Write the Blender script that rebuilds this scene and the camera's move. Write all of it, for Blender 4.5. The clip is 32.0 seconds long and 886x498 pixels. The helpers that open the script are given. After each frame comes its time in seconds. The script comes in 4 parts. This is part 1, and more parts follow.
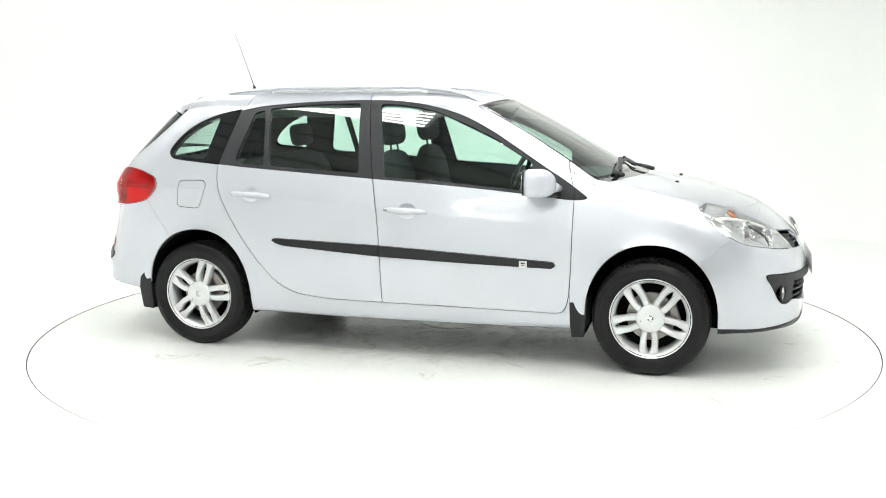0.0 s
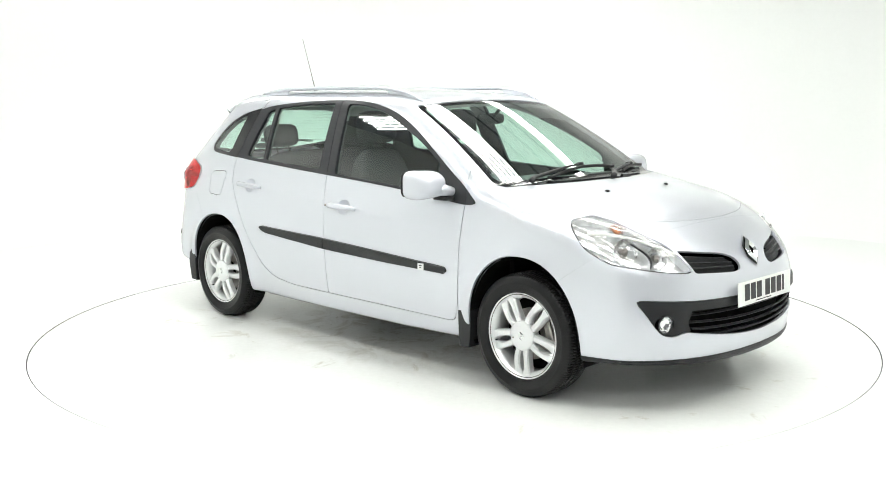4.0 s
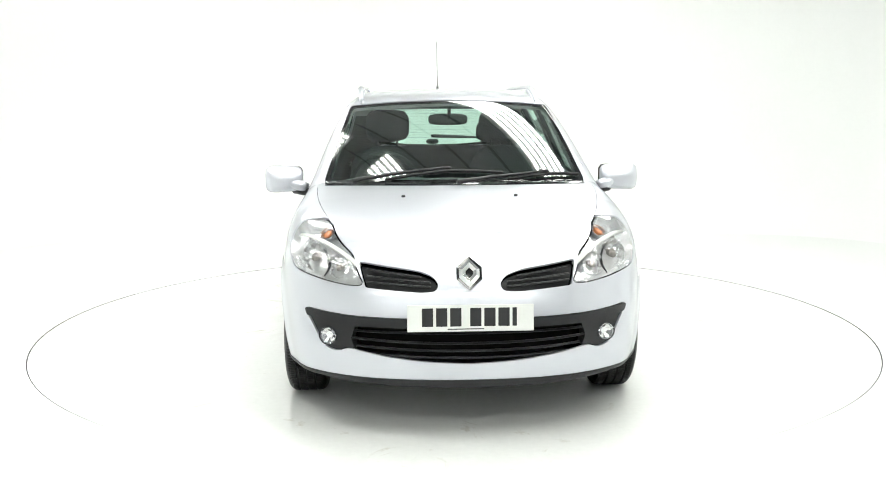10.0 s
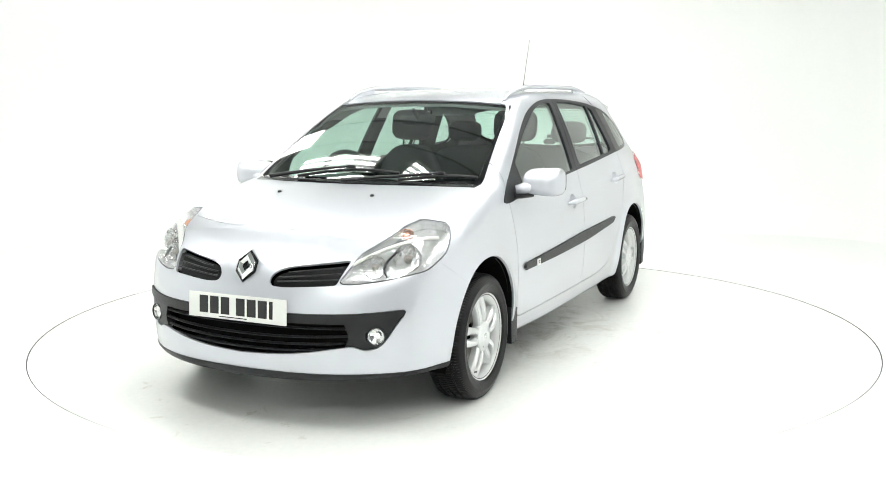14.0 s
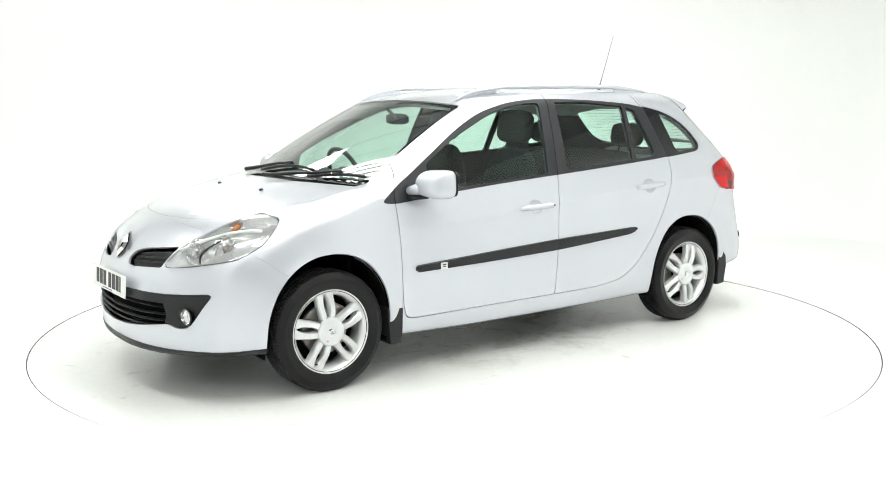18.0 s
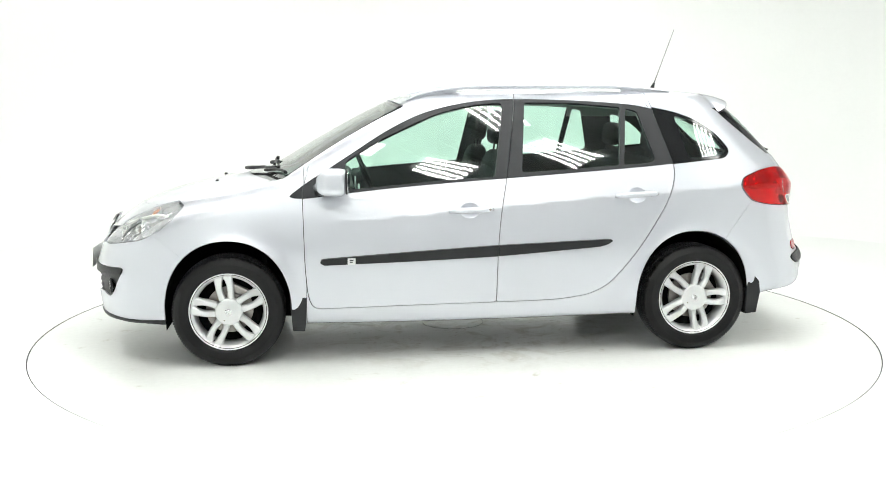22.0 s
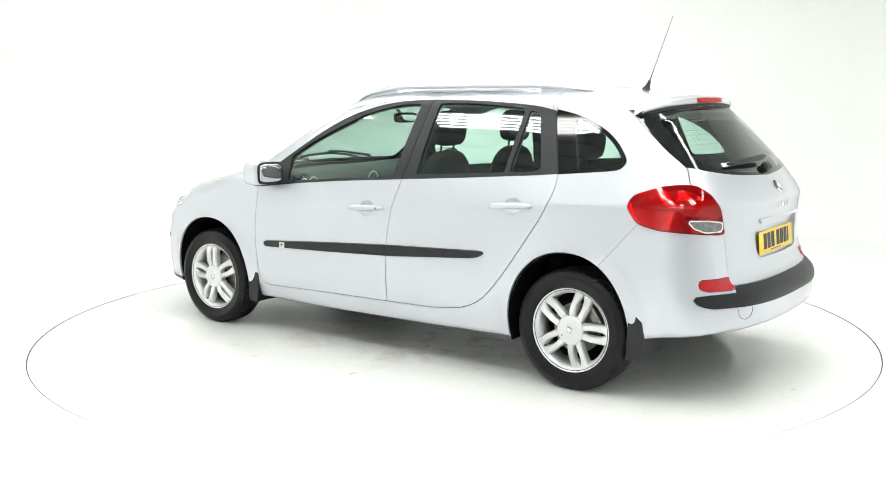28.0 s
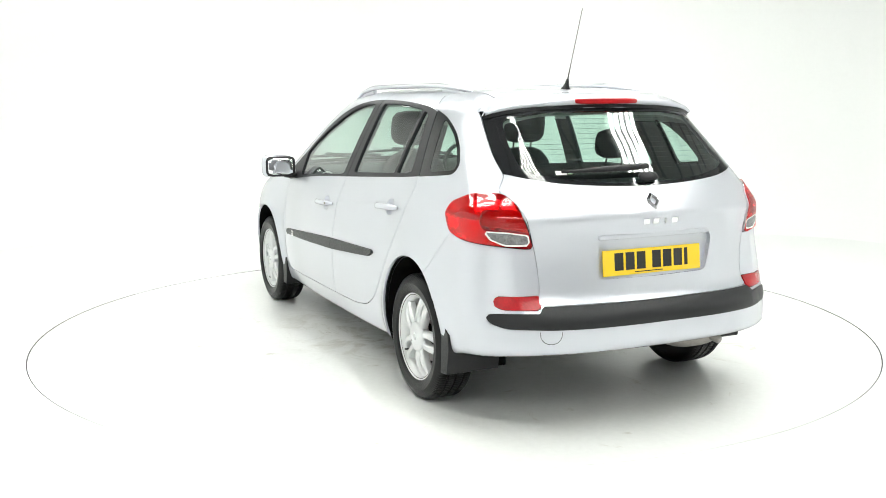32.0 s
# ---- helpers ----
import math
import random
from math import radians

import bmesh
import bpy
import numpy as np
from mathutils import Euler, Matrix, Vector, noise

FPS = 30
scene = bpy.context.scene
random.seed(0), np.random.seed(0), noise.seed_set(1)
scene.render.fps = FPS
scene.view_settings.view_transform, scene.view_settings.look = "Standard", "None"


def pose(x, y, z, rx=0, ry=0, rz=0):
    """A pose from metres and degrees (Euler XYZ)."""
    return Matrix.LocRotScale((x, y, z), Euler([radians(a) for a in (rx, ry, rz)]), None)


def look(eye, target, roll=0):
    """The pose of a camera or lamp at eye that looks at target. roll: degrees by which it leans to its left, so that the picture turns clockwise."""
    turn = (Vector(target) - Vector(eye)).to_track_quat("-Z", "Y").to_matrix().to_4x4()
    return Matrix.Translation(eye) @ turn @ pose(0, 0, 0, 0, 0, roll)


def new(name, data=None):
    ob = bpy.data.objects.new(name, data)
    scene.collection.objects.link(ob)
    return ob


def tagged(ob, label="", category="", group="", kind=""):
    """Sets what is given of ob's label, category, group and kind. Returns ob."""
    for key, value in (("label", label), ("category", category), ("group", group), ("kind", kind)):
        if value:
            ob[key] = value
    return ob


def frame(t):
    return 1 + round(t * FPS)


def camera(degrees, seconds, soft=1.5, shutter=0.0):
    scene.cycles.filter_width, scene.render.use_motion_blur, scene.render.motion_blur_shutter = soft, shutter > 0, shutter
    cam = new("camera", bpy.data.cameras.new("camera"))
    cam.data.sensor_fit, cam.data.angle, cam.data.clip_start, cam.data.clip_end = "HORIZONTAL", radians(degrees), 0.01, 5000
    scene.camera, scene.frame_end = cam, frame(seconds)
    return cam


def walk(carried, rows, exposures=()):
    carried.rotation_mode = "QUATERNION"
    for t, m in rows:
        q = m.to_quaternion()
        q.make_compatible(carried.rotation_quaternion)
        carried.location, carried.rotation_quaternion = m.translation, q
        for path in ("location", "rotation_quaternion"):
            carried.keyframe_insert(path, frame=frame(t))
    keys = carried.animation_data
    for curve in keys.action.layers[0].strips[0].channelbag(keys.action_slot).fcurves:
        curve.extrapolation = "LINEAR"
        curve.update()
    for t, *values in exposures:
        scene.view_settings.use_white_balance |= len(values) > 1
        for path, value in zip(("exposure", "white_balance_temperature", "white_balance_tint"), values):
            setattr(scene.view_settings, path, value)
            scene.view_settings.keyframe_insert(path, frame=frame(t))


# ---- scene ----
cam = camera(49.18, 32.0, soft=.9)
EYE = (0.0, -5.976, 1.412)
PAN, TILT = radians(-.415), radians(8.825)
AIM = (EYE[0] + math.sin(PAN) * math.cos(TILT), EYE[1] + math.cos(PAN) * math.cos(TILT), EYE[2] - math.sin(TILT))
walk(cam, [(0.0, look(EYE, AIM, -.304)), (32.0, look(EYE, AIM, -.304))])
scene.view_settings.exposure = -1.03

# ---- light: the hall's lamps and the added fill softboxes are meshes further down; the world only fills what lies outside ----
world = bpy.data.worlds.new("world")
scene.world = world
world.use_nodes = True
world.node_tree.nodes["Background"].inputs[0].default_value = (.8, .85, .9, 1)
world.node_tree.nodes["Background"].inputs[1].default_value = .2


# ---- materials ----
def material(name, color, rough=.5, metal=0.0, coat=0.0, spec=.5, vary=.06, scale=6.0, bump=0.0, fine=120.0, glow=None, power=0.0, trans=0.0):
    """A surface with a slow and a fine change of tone and gloss, and a fine relief."""
    m = bpy.data.materials.new(name)
    m.use_nodes = True
    nt = m.node_tree
    b = nt.nodes["Principled BSDF"]
    b.inputs["Roughness"].default_value, b.inputs["Metallic"].default_value = rough, metal
    b.inputs["Coat Weight"].default_value, b.inputs["Coat Roughness"].default_value = coat, .03
    b.inputs["Specular IOR Level"].default_value = spec
    b.inputs["Transmission Weight"].default_value = trans
    if glow:
        b.inputs["Emission Color"].default_value, b.inputs["Emission Strength"].default_value = (*glow, 1), power
    co = nt.nodes.new("ShaderNodeTexCoord")
    big, small = nt.nodes.new("ShaderNodeTexNoise"), nt.nodes.new("ShaderNodeTexNoise")
    big.inputs["Scale"].default_value, big.inputs["Detail"].default_value = scale, 4
    small.inputs["Scale"].default_value, small.inputs["Detail"].default_value = fine, 2
    for n in (big, small):
        nt.links.new(co.outputs["Object"], n.inputs["Vector"])
    add = nt.nodes.new("ShaderNodeMath")
    add.operation = "ADD"
    nt.links.new(big.outputs["Fac"], add.inputs[0])
    nt.links.new(small.outputs["Fac"], add.inputs[1])
    tone = nt.nodes.new("ShaderNodeMapRange")
    tone.inputs["From Min"].default_value, tone.inputs["From Max"].default_value = .6, 1.4
    tone.inputs["To Min"].default_value, tone.inputs["To Max"].default_value = 1 - vary, 1 + vary
    nt.links.new(add.outputs[0], tone.inputs["Value"])
    mul = nt.nodes.new("ShaderNodeVectorMath")
    mul.operation = "SCALE"
    mul.inputs[0].default_value = color
    nt.links.new(tone.outputs[0], mul.inputs["Scale"])
    nt.links.new(mul.outputs[0], b.inputs["Base Color"])
    if bump:
        bp = nt.nodes.new("ShaderNodeBump")
        bp.inputs["Strength"].default_value, bp.inputs["Distance"].default_value = bump, .002
        nt.links.new(small.outputs["Fac"], bp.inputs["Height"])
        nt.links.new(bp.outputs["Normal"], b.inputs["Normal"])
    return m


def pane(name, tint, gloss=.07, fall=2.9):
    """Clear or tinted glass: it lets light through straight and mirrors at its surface."""
    m = bpy.data.materials.new(name)
    m.use_nodes = True
    nt = m.node_tree
    nt.nodes.remove(nt.nodes["Principled BSDF"])
    t, g, x, f, k, s = (nt.nodes.new("ShaderNode" + n) for n in ("BsdfTransparent", "BsdfGlossy", "MixShader", "LayerWeight", "Math", "Math"))
    t.inputs["Color"].default_value = (*tint, 1)
    g.inputs["Roughness"].default_value = .0
    f.inputs["Blend"].default_value = .5
    k.operation, k.inputs[1].default_value = "POWER", fall
    s.operation, s.inputs[1].default_value, s.inputs[2].default_value = "MULTIPLY_ADD", 1 - gloss, gloss
    nt.links.new(f.outputs["Facing"], k.inputs[0])
    nt.links.new(k.outputs[0], s.inputs[0])
    nt.links.new(s.outputs[0], x.inputs[0])
    nt.links.new(t.outputs[0], x.inputs[1])
    nt.links.new(g.outputs[0], x.inputs[2])
    nt.links.new(x.outputs[0], nt.nodes["Material Output"].inputs["Surface"])
    return m


def lamp_face(name, color, power):
    m = bpy.data.materials.new(name)
    m.use_nodes = True
    nt = m.node_tree
    nt.nodes.remove(nt.nodes["Principled BSDF"])
    e = nt.nodes.new("ShaderNodeEmission")
    e.inputs[0].default_value, e.inputs[1].default_value = (*color, 1), power
    nt.links.new(e.outputs[0], nt.nodes["Material Output"].inputs["Surface"])
    return m


PAINT = material("silver_paint", (.595, .610, .662), rough=.37, metal=.58, coat=1.0, vary=.01, scale=2, fine=700)
BLACK = material("black_plastic", (.015, .0155, .017), rough=.42, spec=.28, vary=.12, scale=9, fine=500, bump=.25)
GLOSSBLACK = material("black_gloss_trim", (.009, .0095, .0105), rough=.06, spec=.5, vary=.08)
SATIN = material("dark_grey_door_frame", (.020, .021, .024), rough=.45, spec=.3, vary=.06)
RUBBER = material("tyre_rubber", (.009, .009, .0095), rough=.36, spec=.18, vary=.25, scale=14, fine=300, bump=.3)
ALLOY = material("silver_alloy", (.70, .71, .715), rough=.3, metal=.5, coat=.4, vary=.03, fine=400)
LAMPBACK = material("chromed_lamp_housing", (.86, .865, .88), rough=.12, metal=.72, vary=.14, scale=18, fine=45, bump=1.0)
CHROME = material("chrome", (.86, .87, .88), rough=.08, metal=1.0, vary=.02)
LAMPSILVER = material("bright_lamp_reflector", (.86, .87, .88), rough=.12, metal=.8, vary=.10, scale=25, fine=70, bump=.6)
STEEL = material("brake_steel", (.35, .33, .31), rough=.45, metal=.9, vary=.15, scale=20)
TRIM = material("grey_cabin_plastic", (.045, .048, .049), rough=.6, vary=.1, fine=600, bump=.3)
CLOTH = material("dark_seat_cloth", (.03, .031, .034), rough=.9, vary=.15, fine=900, bump=.5)
LINING = material("grey_headlining", (.42, .43, .42), rough=.95, vary=.05, fine=800, bump=.3)
UNDERSEAL = material("grey_underseal", (.13, .13, .127), rough=.8, vary=.25, scale=7, fine=60, bump=.5)
DARK = material("unlit_cavity_black", (.005, .005, .005), rough=.9, spec=.05, vary=.1)
RED = material("red_lamp_plastic", (.36, .004, .007), rough=.4, spec=.25, vary=.08, scale=12, fine=60)
STOPRED = material("deep_red_lamp_facets", (.36, .006, .010), rough=.2, spec=.5, vary=.25, scale=30, fine=110, bump=.9)
CLEARLENS = material("frosted_lamp_plastic", (.16, .16, .165), rough=.25, vary=.45, scale=38, fine=160, bump=.8)
AMBER = material("amber_bulb_glass", (.50, .17, .06), rough=.25, coat=.6, vary=.45, scale=60, fine=160, bump=.8)
WHITEPLATE = material("white_plate", (.80, .81, .78), rough=.35, coat=.3, vary=.02)
YELLOWPLATE = material("yellow_plate", (.88, .60, .015), rough=.35, coat=.3, vary=.02)
INK = material("black_print", (.012, .012, .013), rough=.5, vary=.02)
GLASS = pane("green_tinted_glass", (.77, .945, .87), .10)
REDLENS = pane("red_lens", (.86, .03, .042), .06, 5.0)
CLEAR = pane("clear_lens", (.97, .97, .97), .045, 4.5)
MIRROR = material("mirror_glass", (.85, .87, .88), rough=.01, metal=1.0, vary=.0)
FLOOR = material("white_studio_floor", (.80, .81, .80), rough=.34, spec=.4, vary=.025, scale=1.1, fine=40)
DISC = material("white_turntable_paint", (.79, .80, .785), rough=.24, spec=.5, vary=.04, scale=1.6, fine=30)


def scuff_and_shade(m, tint, scale, low, high, reach=0.0):
    """Irregular dirty marks with edges of their own on a painted surface; reach keeps them, and shade painted with
    them, near the middle.
    """
    nt = m.node_tree
    b = nt.nodes["Principled BSDF"]
    was = b.inputs["Base Color"].links[0].from_socket
    co, no, mr, mix = (nt.nodes.new("ShaderNode" + n) for n in ("TexCoord", "TexNoise", "MapRange", "Mix"))
    mix.data_type, mix.blend_type = "RGBA", "MULTIPLY"
    no.inputs["Scale"].default_value, no.inputs["Detail"].default_value, no.inputs["Roughness"].default_value, no.inputs["Distortion"].default_value = scale, 9, .68, 1.6
    mr.inputs["From Min"].default_value, mr.inputs["From Max"].default_value = low, high
    nt.links.new(co.outputs["Object"], no.inputs["Vector"])
    nt.links.new(no.outputs["Fac"], mr.inputs["Value"])
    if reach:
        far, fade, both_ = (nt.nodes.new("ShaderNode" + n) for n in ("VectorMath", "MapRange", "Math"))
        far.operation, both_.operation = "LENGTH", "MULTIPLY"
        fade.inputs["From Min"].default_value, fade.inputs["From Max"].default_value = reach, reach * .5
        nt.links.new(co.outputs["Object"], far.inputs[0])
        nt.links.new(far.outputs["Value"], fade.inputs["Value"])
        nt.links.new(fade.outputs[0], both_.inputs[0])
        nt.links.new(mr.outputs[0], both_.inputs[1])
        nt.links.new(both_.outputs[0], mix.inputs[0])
    else:
        nt.links.new(mr.outputs[0], mix.inputs[0])
    nt.links.new(was, mix.inputs[6])
    mix.inputs[7].default_value = (*tint, 1)
    nt.links.new(mix.outputs[2], b.inputs["Base Color"])


scuff_and_shade(DISC, (.66, .61, .54), 2.6, .62, .76)
# dirt under the car, doubling as its shade painted into the disc
scuff_and_shade(DISC, (.55, .50, .43), 3.4, .48, .72, 1.25)
scuff_and_shade(DISC, (.45, .40, .34), 14.0, .60, .72, 1.2)
scuff_and_shade(DISC, (.55, .50, .45), 9.0, .69, .78)
COVE = material("white_cove_paint", (.87, .88, .87), rough=.9, spec=.1, vary=.012, scale=.6, fine=25)
HALL = material("white_hall_sheeting", (.74, .75, .74), rough=.8, vary=.03, scale=1.5, fine=20)
CURTAIN = material("grey_wall_sheeting", (.17, .17, .18), rough=.8, vary=.06, scale=1.5, fine=20)
ROOFSHEET = material("pale_roof_sheeting", (.35, .36, .36), rough=.7, vary=.06, scale=1.5, fine=20)
RIB = material("dark_roof_steel", (.10, .10, .105), rough=.6, vary=.1)
STRIPLIGHT = lamp_face("strip_lamp", (.985, 1.0, .955), 60.0)
# shared by the hall's softbox and the added fill softboxes
PANEL_OR_FILL = lamp_face("panel_or_fill_lamp", (.985, 1.0, .955), 32.0)


# ---- building helpers ----
def part(name, bm, mat, parent=None, label="", smooth=False):
    me = bpy.data.meshes.new(name)
    if smooth:
        for f in bm.faces:
            f.smooth = True
    bm.to_mesh(me)
    bm.free()
    me.materials.append(mat)
    ob = new(name, me)
    ob.parent = parent
    if label:
        tagged(ob, label=label)
    return ob


def block(sx, sy, sz, at=(0, 0, 0), bevel=0.0, seg=2, turn=(0, 0, 0)):
    bm = bmesh.new()
    bmesh.ops.create_cube(bm, size=1)
    bmesh.ops.scale(bm, vec=(sx, sy, sz), verts=bm.verts)
    if bevel:
        bmesh.ops.bevel(bm, geom=bm.edges[:], offset=bevel, segments=seg, profile=.5, affect="EDGES")
    bm.transform(pose(*at, *turn))
    return bm


def lathe(profile, n=48, axis="y", closed=False):
    """Turns a list of (radius, along) round an axis."""
    bm = bmesh.new()
    rings = []
    for i in range(n):
        a = 2 * math.pi * i / n
        c, s = math.cos(a), math.sin(a)
        ring = []
        for r, h in profile:
            ring.append(bm.verts.new({"y": (r * c, h, r * s), "z": (r * c, r * s, h), "x": (h, r * c, r * s)}[axis]))
        rings.append(ring)
    m = len(profile)
    for i in range(n):
        a, b = rings[i], rings[(i + 1) % n]
        for j in range(m if closed else m - 1):
            k = (j + 1) % m
            bm.faces.new((a[j], a[k], b[k], b[j]))
    bmesh.ops.remove_doubles(bm, verts=bm.verts, dist=1e-5)
    bmesh.ops.recalc_face_normals(bm, faces=bm.faces)
    return bm


def tube(points, radius, n=8, flat=1.0):
    """A round bar along points; radius may be one number or one for each point; flat squeezes it in height."""
    bm = bmesh.new()
    pts = [Vector(p) for p in points]
    rad = radius if isinstance(radius, (list, tuple)) else [radius] * len(pts)
    rings = []
    for i, p in enumerate(pts):
        d = (pts[min(i + 1, len(pts) - 1)] - pts[max(i - 1, 0)]).normalized()
        u = Vector((0, 0, 1)) if abs(d.z) < .9 else Vector((0, 1, 0))
        s = d.cross(u).normalized()
        u = s.cross(d)
        rings.append([bm.verts.new(p + (s * math.cos(2 * math.pi * k / n) + u * flat * math.sin(2 * math.pi * k / n)) * rad[i]) for k in range(n)])
    for a, b in zip(rings, rings[1:]):
        for k in range(n):
            bm.faces.new((a[k], a[(k + 1) % n], b[(k + 1) % n], b[k]))
    bm.faces.new(rings[0])
    bm.faces.new(rings[-1][::-1])
    bmesh.ops.recalc_face_normals(bm, faces=bm.faces)
    return bm


def joined(*bms):
    out = bmesh.new()
    for b in bms:
        me = bpy.data.meshes.new("t")
        b.to_mesh(me)
        b.free()
        out.from_mesh(me)
        bpy.data.meshes.remove(me)
    return out


def soft_block(sx, sy, sz, power=4.0, n=12, at=(0, 0, 0), turn=(0, 0, 0), taper=None):
    """A cushion-like block: a superellipsoid; taper(p) may reshape it."""
    bm = bmesh.new()
    bmesh.ops.create_uvsphere(bm, u_segments=n * 2, v_segments=n, radius=1)
    for v in bm.verts:
        c = v.co
        k = (abs(c.x) ** power + abs(c.y) ** power + abs(c.z) ** power) ** (-1 / power)
        c = c * k
        v.co = (c.x * sx / 2, c.y * sy / 2, c.z * sz / 2)
        if taper:
            v.co = taper(v.co)
    bm.transform(pose(*at, *turn))
    return bm


# ---- smooth profiles and the car's outer form ----
def spline(*pairs):
    """A natural cubic through (position, value) pairs, straight beyond its ends."""
    a = np.array(sorted(pairs), float)
    x, y = a[:, 0], a[:, 1]
    n, h = len(x), np.diff(x)
    A, b = np.eye(n), np.zeros(n)
    for i in range(1, n - 1):
        A[i, i - 1], A[i, i], A[i, i + 1] = h[i - 1], 2 * (h[i - 1] + h[i]), h[i]
        b[i] = 6 * ((y[i + 1] - y[i]) / h[i] - (y[i] - y[i - 1]) / h[i - 1])
    m = np.linalg.solve(A, b)

    def value(v):
        v = np.asarray(v, float)
        w = np.clip(v, x[0], x[-1])
        i = np.clip(np.searchsorted(x, w) - 1, 0, n - 2)
        s, t, k = w - x[i], x[i + 1] - w, h[i]
        r = m[i] * t ** 3 / (6 * k) + m[i + 1] * s ** 3 / (6 * k) + (y[i] / k - m[i] * k / 6) * t + (y[i + 1] / k - m[i + 1] * k / 6) * s
        first = (y[1] - y[0]) / h[0] - h[0] * m[1] / 6
        last = (y[-1] - y[-2]) / h[-1] + h[-1] * m[-2] / 6
        return r + np.minimum(v - x[0], 0) * first + np.maximum(v - x[-1], 0) * last
    return value


HOOD = spline((2.10, .585), (2.02, .685), (1.95, .745), (1.85, .815), (1.70, .880), (1.55, .922), (1.38, .958), (1.24, .983), (1.1, 1.003))
PANE = spline((1.20, .943), (1.10, 1.004), (.99, 1.071), (.815, 1.174), (.60, 1.292), (.40, 1.392), (.25, 1.460))
ROOF = spline((.6, 1.345), (.45, 1.392), (.25, 1.436), (.05, 1.461), (-.3, 1.476), (-.6, 1.478), (-.9, 1.474), (-1.2, 1.462), (-1.45, 1.436), (-1.65, 1.396), (-1.8, 1.356))


def TOP(x):
    """The car's outline along its middle: bonnet, windscreen, roof."""
    a, b = PANE(x), ROOF(x)
    upper = .5 * (a + b - np.sqrt((a - b) ** 2 + .01 ** 2))
    return np.where(x > .8, np.maximum(HOOD(x), upper), upper)


FRONT = spline((.10, 2.02), (.19, 2.055), (.26, 2.07), (.36, 2.082), (.5, 2.083), (.6, 2.068), (.68, 2.044), (.76, 1.99), (.85, 1.89), (1.0, 1.6))
REAR_LOW = spline((.10, -1.80), (.2, -1.99), (.26, -2.075), (.34, -2.112), (.45, -2.121), (.50, -2.117), (.53, -2.095), (.56, -2.058), (.61, -2.034), (.68, -2.024), (.8, -2.022), (.90, -2.032), (1.0, -2.050))
REAR_HIGH = spline((.86, -2.068), (.915, -2.034), (.96, -2.005), (1.0, -1.975), (1.05, -1.936), (1.15, -1.842), (1.233, -1.760), (1.299, -1.692), (1.358, -1.634), (1.45, -1.552))


REAR_CORNER = spline((.10, -1.80), (.2, -1.99), (.26, -2.075), (.34, -2.110), (.45, -2.112), (.54, -2.086), (.64, -2.060), (.75, -2.036), (.85, -2.030), (1.0, -2.050))


def REAR(z, y):
    """The car's outline at its back, with the crease across the tailgate."""
    w = np.clip((y - .54) / .10, 0, 1)
    a, b = REAR_LOW(z) * (1 - w) + REAR_CORNER(z) * w, REAR_HIGH(z)
    return np.where(z < .7, a, np.where(z > 1.05, b, .5 * (a + b + np.sqrt((a - b) ** 2 + .006 ** 2))))


WIDE = spline((2.1, .76), (1.7, .803), (1.29, .845), (.95, .828), (.5, .838), (0, .845), (-.6, .845), (-1.0, .842), (-1.29, .846), (-1.6, .824), (-1.9, .785), (-2.15, .735))
SECTION = spline((.1, -.075), (.2, -.05), (.3, -.022), (.42, -.006), (.55, 0), (.65, -.003), (.75, -.016), (.85, -.037), (.93, -.060), (1.0, -.086), (1.1, -.126),
                 (1.2, -.169), (1.3, -.216), (1.4, -.268), (1.5, -.326))
UNDER = spline((2.1, .205), (1.95, .224), (1.6, .230), (1.0, .212), (0, .204), (-1.0, .214), (-1.4, .245), (-1.7, .308), (-1.9, .335), (-2.1, .352))


CREASE = spline((.9, .76), (.515, .780), (.0, .817), (-.205, .834), (-1.05, .893), (-1.5, .915), (-1.9, .925))


def rounded(a, b, r):
    return np.minimum(np.maximum(a, b), -r) + np.hypot(np.maximum(a + r, 0), np.maximum(b + r, 0))


def side_of(x, z):
    """Half the body's width at a length and a height."""
    w = WIDE(x) + SECTION(z) - .03 * np.clip((-x - 1.3) / .6, 0, 1) * np.clip((z - .95) / .3, 0, 1)
    d = z - CREASE(x)
    w = w + .0085 * np.exp(-np.sqrt(d ** 2 + .0035 ** 2) / .055) * np.clip((.85 - x) / .6, 0, 1)
    for wx in (1.2875, -1.2875):
        d = np.hypot(x - wx, z - .297)
        w = w + .016 * np.exp(-((d - .345) / .055) ** 2) * (z > .15)
    return w


def body(p):
    """Below nought inside the body, nought on its skin."""
    x, y, z = p[:, 0], np.abs(p[:, 1]), p[:, 2]
    side = (y - side_of(x, z)) / 1.06
    bend = .25
    u = x + bend * y ** 2
    slope = (TOP(u + .01) - TOP(u - .01)) / .02
    crown = np.interp(x, (-.3, .3, 1.0, 1.3), (.07, .03, .03, .05)) * y ** 2
    top = (z - TOP(u) + crown) / np.sqrt(1 + slope ** 2)
    lean = (FRONT(z + .01) - FRONT(z - .01)) / .02
    front = (x - FRONT(z) + .25 * y ** 2 + .5 * y ** 4) / np.sqrt(1 + lean ** 2 + (.5 * y + 2 * y ** 3) ** 2)
    lean = (REAR(z + .004, y) - REAR(z - .004, y)) / .008
    rear = (REAR(z, y) + .14 * y ** 2 + .42 * y ** 4 - x) / np.sqrt(1 + lean ** 2 + (.28 * y + 1.68 * y ** 3) ** 2)
    f = rounded(side, top, np.interp(x, (-.3, .2, .9, 1.3), (.09, .055, .055, .09)))
    f = rounded(f, front, .07)
    f = rounded(f, rear, .05 + np.interp(z, (.92, 1.08, 1.3), (0, .05, .08)) * np.clip((y - .36) / .14, 0, 1))
    return rounded(f, UNDER(x) - z, .025)


